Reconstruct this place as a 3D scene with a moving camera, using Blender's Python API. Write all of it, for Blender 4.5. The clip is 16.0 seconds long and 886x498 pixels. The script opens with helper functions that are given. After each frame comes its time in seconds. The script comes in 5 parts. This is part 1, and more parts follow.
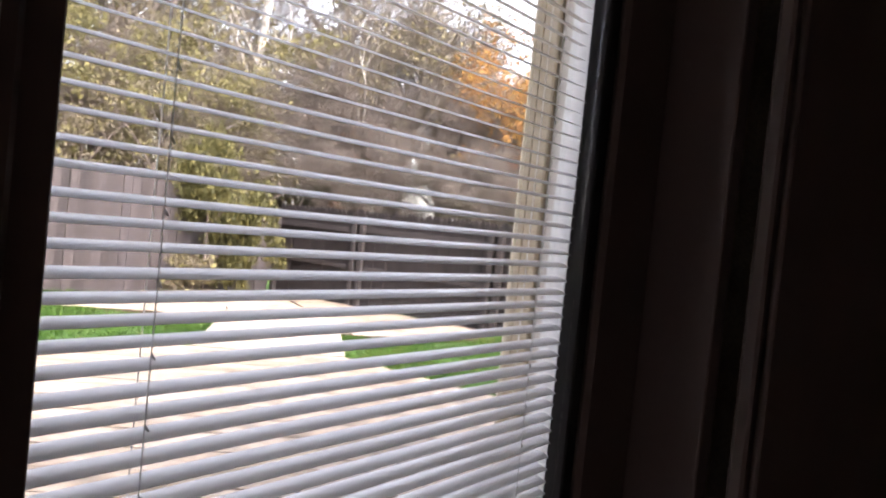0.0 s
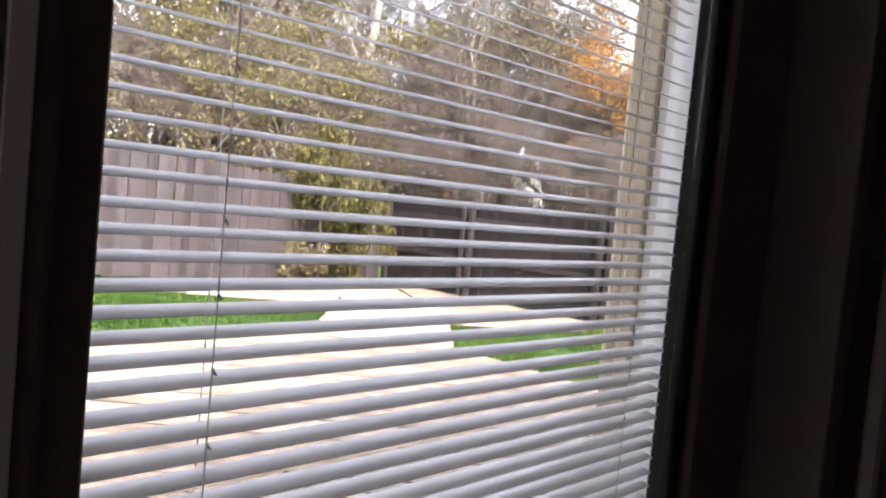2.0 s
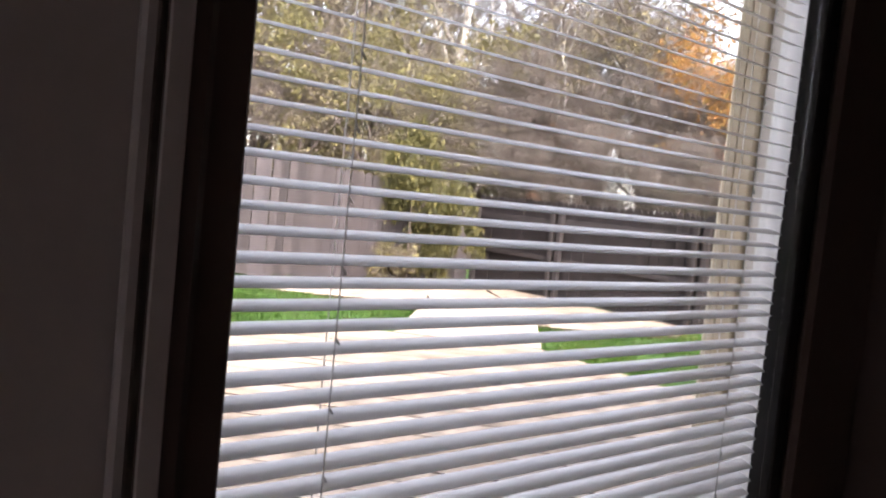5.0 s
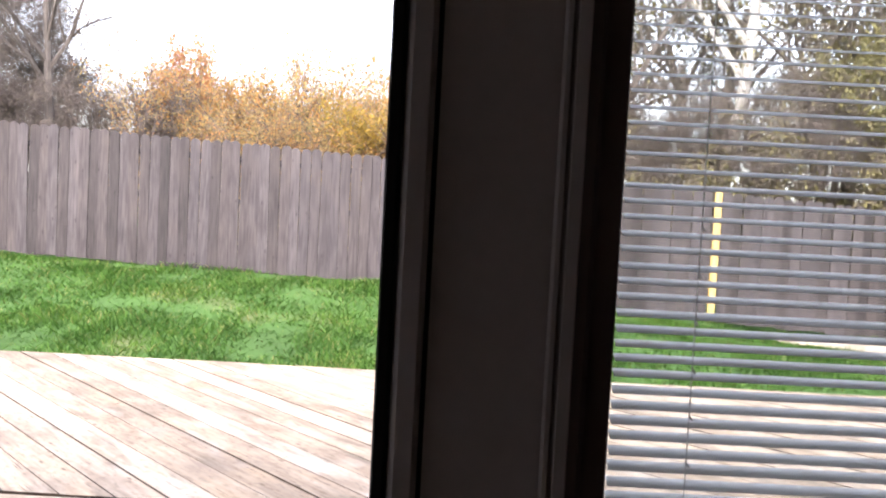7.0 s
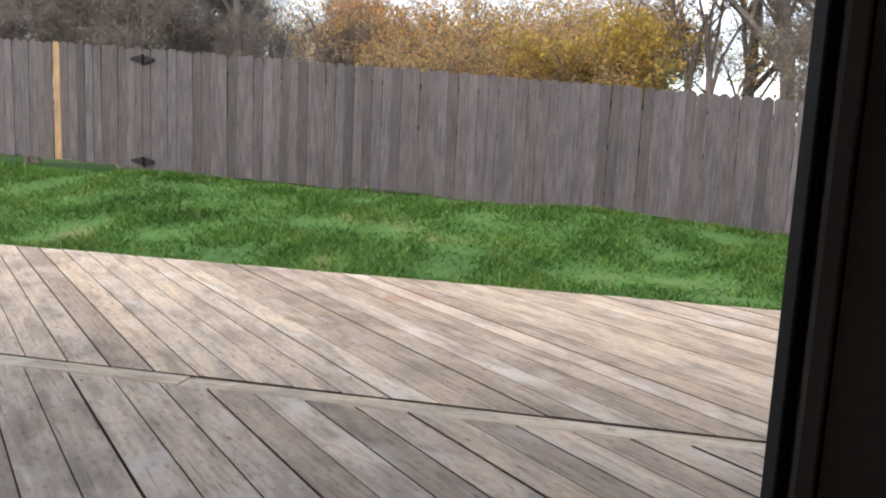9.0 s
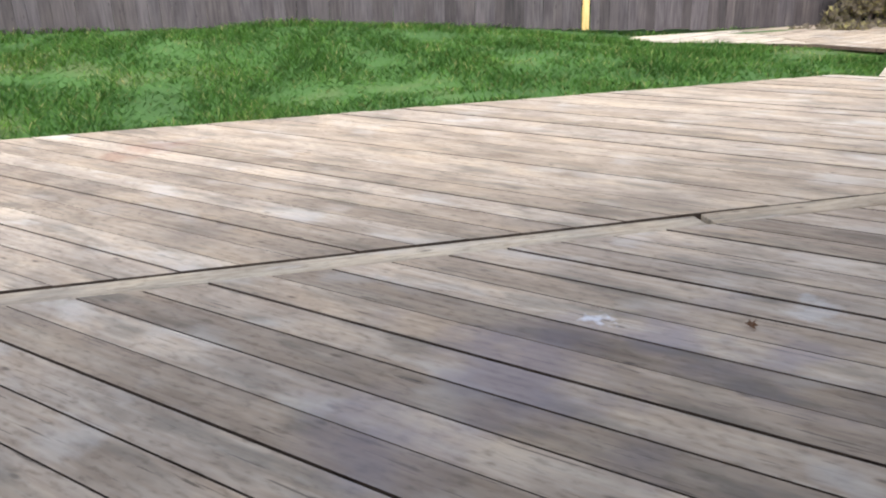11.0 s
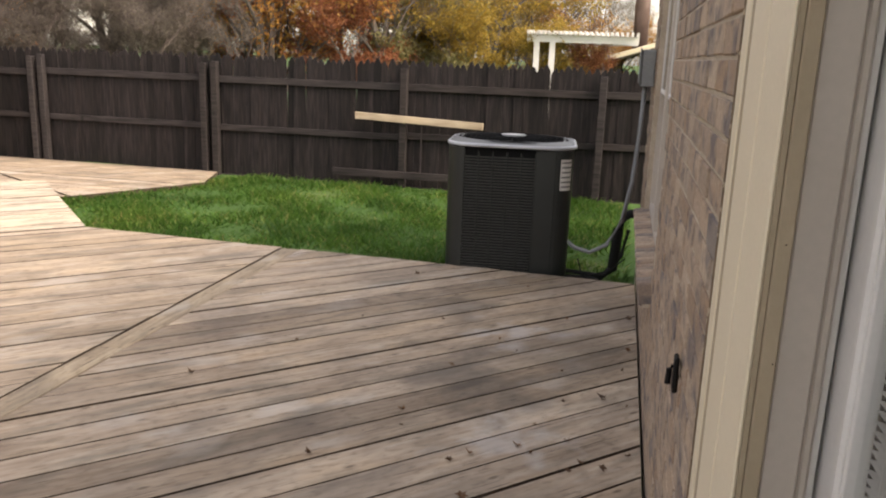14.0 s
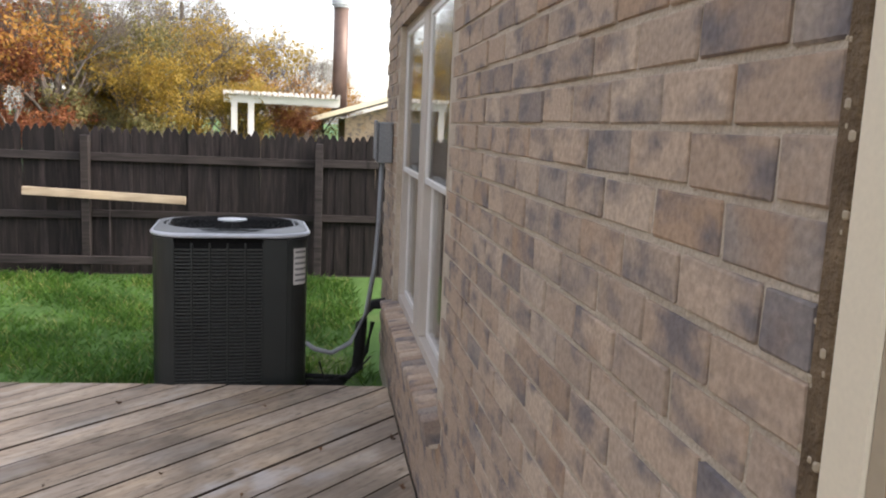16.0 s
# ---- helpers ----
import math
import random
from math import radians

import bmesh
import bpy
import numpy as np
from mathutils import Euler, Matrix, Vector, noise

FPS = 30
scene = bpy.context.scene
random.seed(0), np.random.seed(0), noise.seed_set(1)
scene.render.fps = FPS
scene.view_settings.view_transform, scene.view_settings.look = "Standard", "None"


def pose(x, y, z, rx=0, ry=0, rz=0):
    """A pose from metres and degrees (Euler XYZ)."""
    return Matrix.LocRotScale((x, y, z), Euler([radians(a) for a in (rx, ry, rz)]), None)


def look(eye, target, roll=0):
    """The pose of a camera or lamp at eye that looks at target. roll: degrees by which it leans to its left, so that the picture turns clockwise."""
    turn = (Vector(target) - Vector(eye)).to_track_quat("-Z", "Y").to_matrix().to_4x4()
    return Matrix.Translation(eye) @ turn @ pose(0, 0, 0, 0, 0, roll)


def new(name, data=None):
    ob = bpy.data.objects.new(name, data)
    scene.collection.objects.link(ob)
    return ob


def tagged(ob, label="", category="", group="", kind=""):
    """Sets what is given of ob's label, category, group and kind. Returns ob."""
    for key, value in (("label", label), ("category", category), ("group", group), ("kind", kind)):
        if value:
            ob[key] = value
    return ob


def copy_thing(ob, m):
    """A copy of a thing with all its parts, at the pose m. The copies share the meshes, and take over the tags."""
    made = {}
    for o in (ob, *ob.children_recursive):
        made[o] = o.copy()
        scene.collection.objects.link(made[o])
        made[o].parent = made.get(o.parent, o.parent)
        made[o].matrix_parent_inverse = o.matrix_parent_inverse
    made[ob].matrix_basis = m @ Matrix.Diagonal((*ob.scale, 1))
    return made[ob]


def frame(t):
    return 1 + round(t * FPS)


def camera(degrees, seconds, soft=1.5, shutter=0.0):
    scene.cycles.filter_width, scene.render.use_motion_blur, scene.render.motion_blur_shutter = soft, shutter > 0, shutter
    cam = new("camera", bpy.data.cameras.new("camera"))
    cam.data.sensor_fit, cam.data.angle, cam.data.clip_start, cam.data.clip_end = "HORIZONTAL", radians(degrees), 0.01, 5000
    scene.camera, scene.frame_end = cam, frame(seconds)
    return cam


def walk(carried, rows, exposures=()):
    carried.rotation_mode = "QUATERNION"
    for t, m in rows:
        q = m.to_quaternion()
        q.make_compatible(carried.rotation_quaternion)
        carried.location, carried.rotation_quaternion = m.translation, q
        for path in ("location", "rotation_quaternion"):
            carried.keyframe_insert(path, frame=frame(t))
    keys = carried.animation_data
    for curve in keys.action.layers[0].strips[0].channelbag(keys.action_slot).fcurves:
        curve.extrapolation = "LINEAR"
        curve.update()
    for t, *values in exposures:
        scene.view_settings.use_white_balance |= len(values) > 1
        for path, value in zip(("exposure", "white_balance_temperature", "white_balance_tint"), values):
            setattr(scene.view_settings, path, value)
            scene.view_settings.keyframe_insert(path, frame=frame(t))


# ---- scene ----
cam = camera(57.8, 16.0, soft=2.1)
PATH = [
    (0, (1.319, 1.720, 1.366), (2.937, 2.893, 1.308), 5.8),
    (0.5, (1.327, 1.727, 1.347), (2.914, 2.939, 1.240), 6.6),
    (1, (1.355, 1.740, 1.389), (2.898, 3.008, 1.283), 6.4),
    (1.5, (1.370, 1.732, 1.379), (2.862, 3.059, 1.271), 4.2),
    (2, (1.361, 1.731, 1.3766), (2.805, 3.111, 1.2666), 5.4),
    (2.5, (1.340, 1.734, 1.3888), (2.741, 3.156, 1.2628), 6.8),
    (3, (1.334, 1.737, 1.4030), (2.714, 3.180, 1.2790), 6.1),
    (5.5, (1.342, 1.713, 1.360), (2.538, 3.310, 1.228), 5.7),
    (6, (1.360, 1.660, 1.3620), (2.135, 3.501, 1.2660), 4.5),
    (6.5, (1.370, 1.629, 1.3620), (1.739, 3.592, 1.2710), 2.4),
    (7, (1.369, 1.442, 1.402), (1.368, 3.440, 1.302), 3.0),
    (7.5, (1.345, 1.358, 1.292), (1.082, 3.339, 1.202), 3.7),
    (8, (1.296, 1.308, 1.339), (0.878, 3.260, 1.223), 3.9),
    (10.5, (0.76, 1.464, 1.339), (0.746, 3.355, 0.688), -3.8),
    (11, (0.634, 1.666, 1.315), (1.022, 3.49, 0.591), -2.1),
    (11.5, (0.622, 1.8, 1.32), (1.372, 3.508, 0.598), -0.7),
    (12, (0.715, 1.971, 1.34), (1.778, 3.518, 0.65), -0.4),
    (12.5, (0.783, 2.046, 1.39), (2.131, 3.381, 0.757), 0.1),
    (13, (0.839, 2.27, 1.391), (2.456, 3.307, 0.833), 2.0),
    (13.5, (0.933, 2.431, 1.459), (2.73, 3.154, 0.962), 2.2),
    (14, (1.054, 2.44, 1.559), (2.956, 2.849, 1.093), 2.1),
    (14.5, (1.234, 2.536, 1.532), (3.192, 2.625, 1.133), 3.4),
    (15, (1.436, 2.6, 1.56), (3.401, 2.466, 1.208), 3.1),
    (15.5, (1.618, 2.664, 1.609), (3.573, 2.385, 1.29), 3.1),
    (16, (1.953, 2.713, 1.647), (3.905, 2.401, 1.346), 2.5),
]
EXPOSURES = [(0.0, 3.15, 6850, 24), (1.5, 3.1, 6850, 24), (5.0, 3.1, 6850, 24), (6.1, 3.1, 6750, 22), (6.7, 3.0, 6600, 20), (7.1, 2.6, 6550, 18), (7.5, 2.1, 6350, 13), (8.2, 1.6, 6550, 13), (10.3, 1.68, 6300, 10), (11.5, 1.95, 6200, 10), (12.6, 2.05, 6100, 9), (13.1, 1.75, 7900, 14), (13.5, 1.52, 8100, 16), (14.0, 1.75, 7900, 16), (14.5, 2.1, 7400, 16), (15.0, 2.1, 7200, 16), (16.0, 1.97, 7000, 15)]
walk(cam, [(t, look(eye, target, roll)) for t, eye, target, roll in PATH], EXPOSURES)

# ---- world and sun: a bright overcast autumn day ----
world = bpy.data.worlds.new("overcast_sky")
scene.world = world
world.use_nodes = True
wn, wl = world.node_tree.nodes, world.node_tree.links
sky = wn.new("ShaderNodeTexSky")
sky.sky_type, sky.sun_disc = "NISHITA", False
sky.sun_elevation, sky.sun_rotation = radians(38), radians(200)
sky.air_density, sky.dust_density, sky.ozone_density = 1.0, 2.0, 1.5
pale = wn.new("ShaderNodeHueSaturation")
pale.inputs["Saturation"].default_value = 0.48
wl.new(sky.outputs[0], pale.inputs["Color"])
wl.new(pale.outputs[0], wn["Background"].inputs[0])
wn["Background"].inputs[1].default_value = 0.15
sun = new("sun", bpy.data.lights.new("sun", "SUN"))
sun.data.energy, sun.data.angle, sun.data.color = 1.0, radians(25), (1.0, 0.97, 0.93)
sun.rotation_euler = (radians(52), 0, radians(-20))


# ---- materials ----
def shader(name, rough=0.7, metal=0.0, spec=0.4):
    m = bpy.data.materials.new(name)
    m.use_nodes = True
    b = m.node_tree.nodes["Principled BSDF"]
    b.inputs["Roughness"].default_value, b.inputs["Metallic"].default_value = rough, metal
    b.inputs["Specular IOR Level"].default_value = spec
    return m, m.node_tree.nodes, m.node_tree.links, b


def stretched(n, l, coord, stretch, rot):
    """Coordinates turned first (about z, or upright for rot = 'up'), then stretched."""
    mp = n.new("ShaderNodeMapping")
    mp.inputs["Scale"].default_value = stretch
    if rot == "up":
        cut, join = n.new("ShaderNodeSeparateXYZ"), n.new("ShaderNodeCombineXYZ")
        l.new(coord, cut.inputs[0])
        for a, b in ((2, 0), (0, 1), (1, 2)):
            l.new(cut.outputs[a], join.inputs[b])
        l.new(join.outputs[0], mp.inputs["Vector"])
    else:
        turn = n.new("ShaderNodeMapping")
        turn.inputs["Rotation"].default_value = (0, 0, rot)
        l.new(coord, turn.inputs["Vector"])
        l.new(turn.outputs[0], mp.inputs["Vector"])
    return mp.outputs[0]


def noise_node(n, l, coord, scale, stretch=(1, 1, 1), detail=4.0, rot=0.0):
    mp = stretched(n, l, coord, stretch, rot)
    t = n.new("ShaderNodeTexNoise")
    t.inputs["Scale"].default_value, t.inputs["Detail"].default_value = scale, detail
    l.new(mp, t.inputs["Vector"])
    return t.outputs["Fac"]


def ramp(n, l, fac, stops):
    r = n.new("ShaderNodeValToRGB")
    while len(r.color_ramp.elements) < len(stops):
        r.color_ramp.elements.new(0.5)
    for e, (at, c) in zip(r.color_ramp.elements, stops):
        e.position, e.color = at, (*c, 1)
    l.new(fac, r.inputs[0])
    return r.outputs[0]


def mixed(n, l, kind, fac, a, b):
    m = n.new("ShaderNodeMix")
    m.data_type, m.blend_type = "RGBA", kind
    for sock, v in ((m.inputs[0], fac), (m.inputs[6], a), (m.inputs[7], b)):
        if isinstance(v, bpy.types.NodeSocket):
            l.new(v, sock)
        elif isinstance(v, tuple):
            sock.default_value = (*v, 1)
        else:
            sock.default_value = v
    return m.outputs[2]


def bump(n, l, b, height, strength=0.3, dist=0.01):
    bp = n.new("ShaderNodeBump")
    bp.inputs["Strength"].default_value, bp.inputs["Distance"].default_value = strength, dist
    l.new(height, bp.inputs["Height"])
    l.new(bp.outputs[0], b.inputs["Normal"])


def surface(name, stops, scale=6.0, stretch=(1, 1, 1), fine=60.0, rough=0.7, metal=0.0, bumps=0.25, spec=0.4, random_amount=0.0, rot=0.0, dirt=None, speck=0.5):
    """Colour from a broad noise through stops, a fine grain, and a tone that varies from piece to piece."""
    m, n, l, b = shader(name, rough, metal, spec)
    c = n.new("ShaderNodeTexCoord").outputs["Object"]
    broad, grain = noise_node(n, l, c, scale, stretch, 5.0, rot), noise_node(n, l, c, fine, stretch, 3.0, rot)
    col = ramp(n, l, broad, stops)
    col = mixed(n, l, "MULTIPLY", speck, col, ramp(n, l, grain, [(0.3, (0.62, 0.62, 0.62)), (0.7, (1.15, 1.15, 1.15))]))
    if dirt:
        col = mixed(n, l, "MIX", ramp(n, l, noise_node(n, l, c, dirt[0]), [(dirt[1], (0, 0, 0)), (dirt[2], (1, 1, 1))]), col, dirt[3])
    if random_amount:
        r = n.new("ShaderNodeObjectInfo").outputs["Random"]
        lo, hi = 1 - random_amount, 1 + random_amount * 0.6
        col = mixed(n, l, "MULTIPLY", 1.0, col, ramp(n, l, r, [(0.0, (lo, lo, lo)), (0.5, (1, 1, 0.98)), (1.0, (hi, hi * 0.97, hi * 0.92))]))
    l.new(col, b.inputs["Base Color"])
    if bumps:
        bump(n, l, b, grain, bumps)
    return m


def plain(name, col, rough=0.5, metal=0.0, spec=0.4, wear=0.12):
    a = tuple(v * (1 - wear) for v in col)
    b = tuple(min(1, v * (1 + wear)) for v in col)
    return surface(name, [(0.3, a), (0.7, b)], 4.0, fine=90.0, rough=rough, metal=metal, bumps=0.06, spec=spec)


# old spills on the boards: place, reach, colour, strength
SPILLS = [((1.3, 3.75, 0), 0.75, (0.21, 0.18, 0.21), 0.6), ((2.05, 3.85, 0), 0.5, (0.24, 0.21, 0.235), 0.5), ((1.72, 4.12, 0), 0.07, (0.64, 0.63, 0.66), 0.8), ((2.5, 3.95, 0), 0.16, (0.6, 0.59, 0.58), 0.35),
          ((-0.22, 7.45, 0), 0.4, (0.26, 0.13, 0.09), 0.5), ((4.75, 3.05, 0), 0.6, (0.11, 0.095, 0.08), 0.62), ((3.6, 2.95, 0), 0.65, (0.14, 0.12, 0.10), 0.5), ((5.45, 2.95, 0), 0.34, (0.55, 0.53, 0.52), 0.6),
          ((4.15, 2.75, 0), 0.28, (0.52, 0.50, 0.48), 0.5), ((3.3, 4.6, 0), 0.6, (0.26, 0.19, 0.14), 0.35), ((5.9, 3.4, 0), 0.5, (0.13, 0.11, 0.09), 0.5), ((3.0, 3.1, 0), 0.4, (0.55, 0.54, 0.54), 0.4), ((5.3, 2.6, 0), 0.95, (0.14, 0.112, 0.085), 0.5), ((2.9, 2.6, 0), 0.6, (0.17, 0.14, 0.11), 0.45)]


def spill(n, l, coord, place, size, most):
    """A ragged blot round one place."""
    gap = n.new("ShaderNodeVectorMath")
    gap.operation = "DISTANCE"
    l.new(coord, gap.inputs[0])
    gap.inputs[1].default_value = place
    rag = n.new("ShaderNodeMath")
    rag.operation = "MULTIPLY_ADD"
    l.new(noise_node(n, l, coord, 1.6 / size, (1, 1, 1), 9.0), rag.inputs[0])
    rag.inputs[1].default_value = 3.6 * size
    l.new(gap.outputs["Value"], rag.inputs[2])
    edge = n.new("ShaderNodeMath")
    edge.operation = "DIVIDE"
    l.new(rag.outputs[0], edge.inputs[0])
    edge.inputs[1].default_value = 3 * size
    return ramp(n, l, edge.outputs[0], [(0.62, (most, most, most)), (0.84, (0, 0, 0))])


def plank_wood(name, base, worn, dark, rot, random_amount=0.28, dirt=True):
    """Weathered timber with grain along one direction, knots and grey stains."""
    m, n, l, b = shader(name, 0.75, 0.0, 0.3)
    tc = n.new("ShaderNodeTexCoord").outputs["Object"]
    rnd = n.new("ShaderNodeObjectInfo").outputs["Random"]
    shift = n.new("ShaderNodeVectorMath")
    shift.operation = "MULTIPLY_ADD"
    l.new(rnd, shift.inputs[0])
    shift.inputs[1].default_value = (37.0, 91.0, 13.0)
    l.new(tc, shift.inputs[2])
    c = shift.outputs[0]
    grain = noise_node(n, l, c, 6.0, (0.5, 6.5, 6.5), 8.0, rot)
    broad = noise_node(n, l, c, 2.6, (0.8, 1.8, 1.0), 9.0, rot)
    col = ramp(n, l, grain, [(0.16, dark), (0.44, base), (0.82, worn)] if dirt else [(0.26, dark), (0.45, base), (0.72, worn)])
    col = mixed(n, l, "MULTIPLY", 0.9 if dirt else 0.75, col, ramp(n, l, broad, [(0.28, (0.62, 0.60, 0.58)), (0.5, (1, 1, 1)), (0.72, (1.2, 1.16, 1.08))]))
    knot = n.new("ShaderNodeTexVoronoi")
    knot.voronoi_dimensions = "2D"
    knot.inputs["Scale"].default_value = 2.4
    l.new(stretched(n, l, c, (0.55, 1.6, 1.0), rot), knot.inputs["Vector"])
    col = mixed(n, l, "MIX", ramp(n, l, knot.outputs["Distance"], [(0.015, (0.8, 0.8, 0.8)), (0.045, (0, 0, 0))]), col, tuple(v * 0.45 for v in dark))
    if dirt:
        check = noise_node(n, l, c, 9.0, (0.35, 9.0, 1.0), 3.0, rot)
        col = mixed(n, l, "MIX", ramp(n, l, check, [(0.655, (0, 0, 0)), (0.70, (0.75, 0.75, 0.75))]), col, (0.10, 0.075, 0.055))
        speck = noise_node(n, l, tc, 26.0, (0.6, 1.6, 1.0), 5.0, rot)
        col = mixed(n, l, "MULTIPLY", 0.8, col, ramp(n, l, speck, [(0.30, (0.62, 0.60, 0.57)), (0.46, (1, 1, 1)), (0.70, (1.12, 1.11, 1.09))]))
        stain = noise_node(n, l, tc, 1.4, (1, 1, 1), 7.0)
        col = mixed(n, l, "MIX", ramp(n, l, stain, [(0.54, (0, 0, 0)), (0.70, (0.45, 0.45, 0.45))]), col, (0.15, 0.128, 0.115))
        mould = noise_node(n, l, tc, 3.0, (0.7, 2.6, 1.0), 9.0, rot)
        col = mixed(n, l, "MIX", ramp(n, l, mould, [(0.53, (0, 0, 0)), (0.68, (0.62, 0.62, 0.62))]), col, (0.16, 0.142, 0.115))
        pale_spot = noise_node(n, l, tc, 2.4, (0.8, 1.6, 1), 9.0, rot)
        col = mixed(n, l, "MIX", ramp(n, l, pale_spot, [(0.57, (0, 0, 0)), (0.68, (0.5, 0.5, 0.5))]), col, (0.55, 0.505, 0.455))
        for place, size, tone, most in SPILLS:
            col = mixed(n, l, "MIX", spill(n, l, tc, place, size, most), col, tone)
    lo, hi = 1 - random_amount, 1 + random_amount * 0.5
    col = mixed(n, l, "MULTIPLY", 1.0, col, ramp(n, l, rnd, [(0.0, (lo, lo * 0.97, lo * 0.93)), (0.35, (1, 0.97, 0.92)), (0.7, (0.95, 0.95, 0.95)), (1.0, (hi, hi, hi * 0.98))]))
    l.new(col, b.inputs["Base Color"])
    bump(n, l, b, grain, 0.35, 0.004)
    return m


def leafy(name, stops, gloss=0.6, patches=None):
    """Leaves: each one its own tone, light passing through."""
    m, n, l, b = shader(name, gloss, 0.0, 0.25)
    g = n.new("ShaderNodeNewGeometry").outputs["Random Per Island"]
    col = ramp(n, l, g, stops)
    if patches:
        c = n.new("ShaderNodeTexCoord").outputs["Object"]
        col = mixed(n, l, "MULTIPLY", 1.0, col, ramp(n, l, noise_node(n, l, c, 0.9, (1, 1, 0.2), 5.0), patches))
    l.new(col, b.inputs["Base Color"])
    tr = n.new("ShaderNodeBsdfTranslucent")
    l.new(col, tr.inputs["Color"])
    mx = n.new("ShaderNodeMixShader")
    mx.inputs[0].default_value = 0.45
    out = n["Material Output"]
    l.new(b.outputs[0], mx.inputs[1])
    l.new(tr.outputs[0], mx.inputs[2])
    l.new(mx.outputs[0], out.inputs["Surface"])
    return m


BOARD_ANGLE = radians(45)
deck_wood = plank_wood("deck_wood", (0.395, 0.312, 0.238), (0.50, 0.425, 0.34), (0.27, 0.205, 0.15), BOARD_ANGLE, 0.36)
pale_deck_wood = plank_wood("bleached_walkway_wood", (0.56, 0.485, 0.39), (0.68, 0.61, 0.51), (0.44, 0.36, 0.28), BOARD_ANGLE, 0.16)
far_deck_wood = plank_wood("sun_bleached_deck_wood", (0.405, 0.325, 0.25), (0.51, 0.435, 0.35), (0.30, 0.23, 0.172), BOARD_ANGLE, 0.3)
# board sides: dirt, plus the shade of the gaps painted in
dirty_shaded_edge = surface("dirty_shaded_board_edge", [(0.3, (0.045, 0.030, 0.020)), (0.7, (0.09, 0.062, 0.042))], 6.0, fine=40.0, rough=0.95)
trim_wood = plank_wood("deck_trim_wood", (0.38, 0.31, 0.23), (0.50, 0.43, 0.33), (0.22, 0.165, 0.12), 0.0)
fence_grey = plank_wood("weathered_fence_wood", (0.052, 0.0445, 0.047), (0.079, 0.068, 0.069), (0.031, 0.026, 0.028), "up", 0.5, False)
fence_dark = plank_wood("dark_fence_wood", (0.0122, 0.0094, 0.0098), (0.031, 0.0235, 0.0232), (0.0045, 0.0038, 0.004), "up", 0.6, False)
fence_rail = plank_wood("fence_rail_wood", (0.027, 0.0225, 0.0228), (0.050, 0.042, 0.041), (0.013, 0.011, 0.0108), radians(90), 0.2, False)
orange_wood = plank_wood("aged_orange_wood", (0.19, 0.125, 0.065), (0.25, 0.17, 0.09), (0.12, 0.08, 0.04), "up", 0.1, False)
yellow_wood = plank_wood("new_yellow_wood", (0.52, 0.37, 0.14), (0.62, 0.46, 0.22), (0.38, 0.25, 0.09), "up", 0.1, False)
loose_wood = plank_wood("bare_plank_wood", (0.40, 0.32, 0.23), (0.50, 0.42, 0.31), (0.26, 0.2, 0.14), radians(90), 0.1, False)
white_paint = surface("white_door_paint", [(0.3, (0.62, 0.61, 0.59)), (0.7, (0.70, 0.69, 0.67))], 3.0, fine=120.0, rough=0.45, bumps=0.04, speck=0.1)
blind_white = surface("blind_enamel", [(0.3, (0.72, 0.705, 0.68)), (0.7, (0.79, 0.775, 0.75))], 8.0, fine=60.0, rough=0.35, bumps=0.0, speck=0.1)
cream = surface("cream_trim_paint", [(0.3, (0.68, 0.595, 0.445)), (0.7, (0.73, 0.64, 0.485))], 1.5, fine=160.0, rough=0.6, bumps=0.03, speck=0.1)
# tan for trim, and for shade painted on cream boards
tan_trim_and_shade = surface("tan_trim_paint_and_shade", [(0.3, (0.36, 0.29, 0.20)), (0.7, (0.42, 0.34, 0.24))], 4.0, fine=70.0, rough=0.65, bumps=0.1, speck=0.1)
taupe = surface("taupe_jamb_paint", [(0.3, (0.42, 0.37, 0.32)), (0.7, (0.50, 0.45, 0.39))], 3.0, fine=80.0, rough=0.6, bumps=0.06, speck=0.1)
taupe_pale = surface("pale_sash_paint", [(0.3, (0.60, 0.58, 0.55)), (0.7, (0.68, 0.66, 0.63))], 3.0, fine=80.0, rough=0.5, bumps=0.04, speck=0.1)
# weatherstrip black, also used to paint shade in a frame return and groove
rubber = plain("dark_weatherstrip_and_shade", (0.018, 0.016, 0.015), 0.85, spec=0.15)
# same door's inner face, kept paler where daylight from the opening reaches it
stile_paint = surface("taupe_lit_stile_paint", [(0.3, (0.43, 0.39, 0.365)), (0.7, (0.49, 0.445, 0.415))], 3.0, fine=90.0, rough=0.55, bumps=0.04, spec=0.3, speck=0.1)
# dark brown holds the unlit room's shade on door, jamb, casing and wall
shaded_lining = surface("shaded_door_lining", [(0.3, (0.098, 0.068, 0.058)), (0.7, (0.12, 0.084, 0.071))], 3.0, fine=90.0, rough=0.6, bumps=0.04, spec=0.25, speck=0.1)
dark_wood = surface("dark_stained_wood", [(0.3, (0.085, 0.046, 0.033)), (0.7, (0.115, 0.062, 0.044))], 5.0, (1, 1, 0.15), 40.0, 0.65, bumps=0.08, spec=0.2, speck=0.25)
room_wall = surface("dark_room_paint", [(0.3, (0.50, 0.37, 0.30)), (0.7, (0.57, 0.43, 0.36))], 2.0, fine=80.0, rough=0.8)
room_floor = surface("dark_room_floor", [(0.3, (0.34, 0.25, 0.19)), (0.7, (0.42, 0.32, 0.25))], 3.0, (0.3, 2, 1), 30.0, 0.6)
ceiling_mat = surface("dim_ceiling_paint", [(0.3, (0.70, 0.64, 0.60)), (0.7, (0.76, 0.70, 0.66))], 3.0, fine=120.0, rough=0.9)
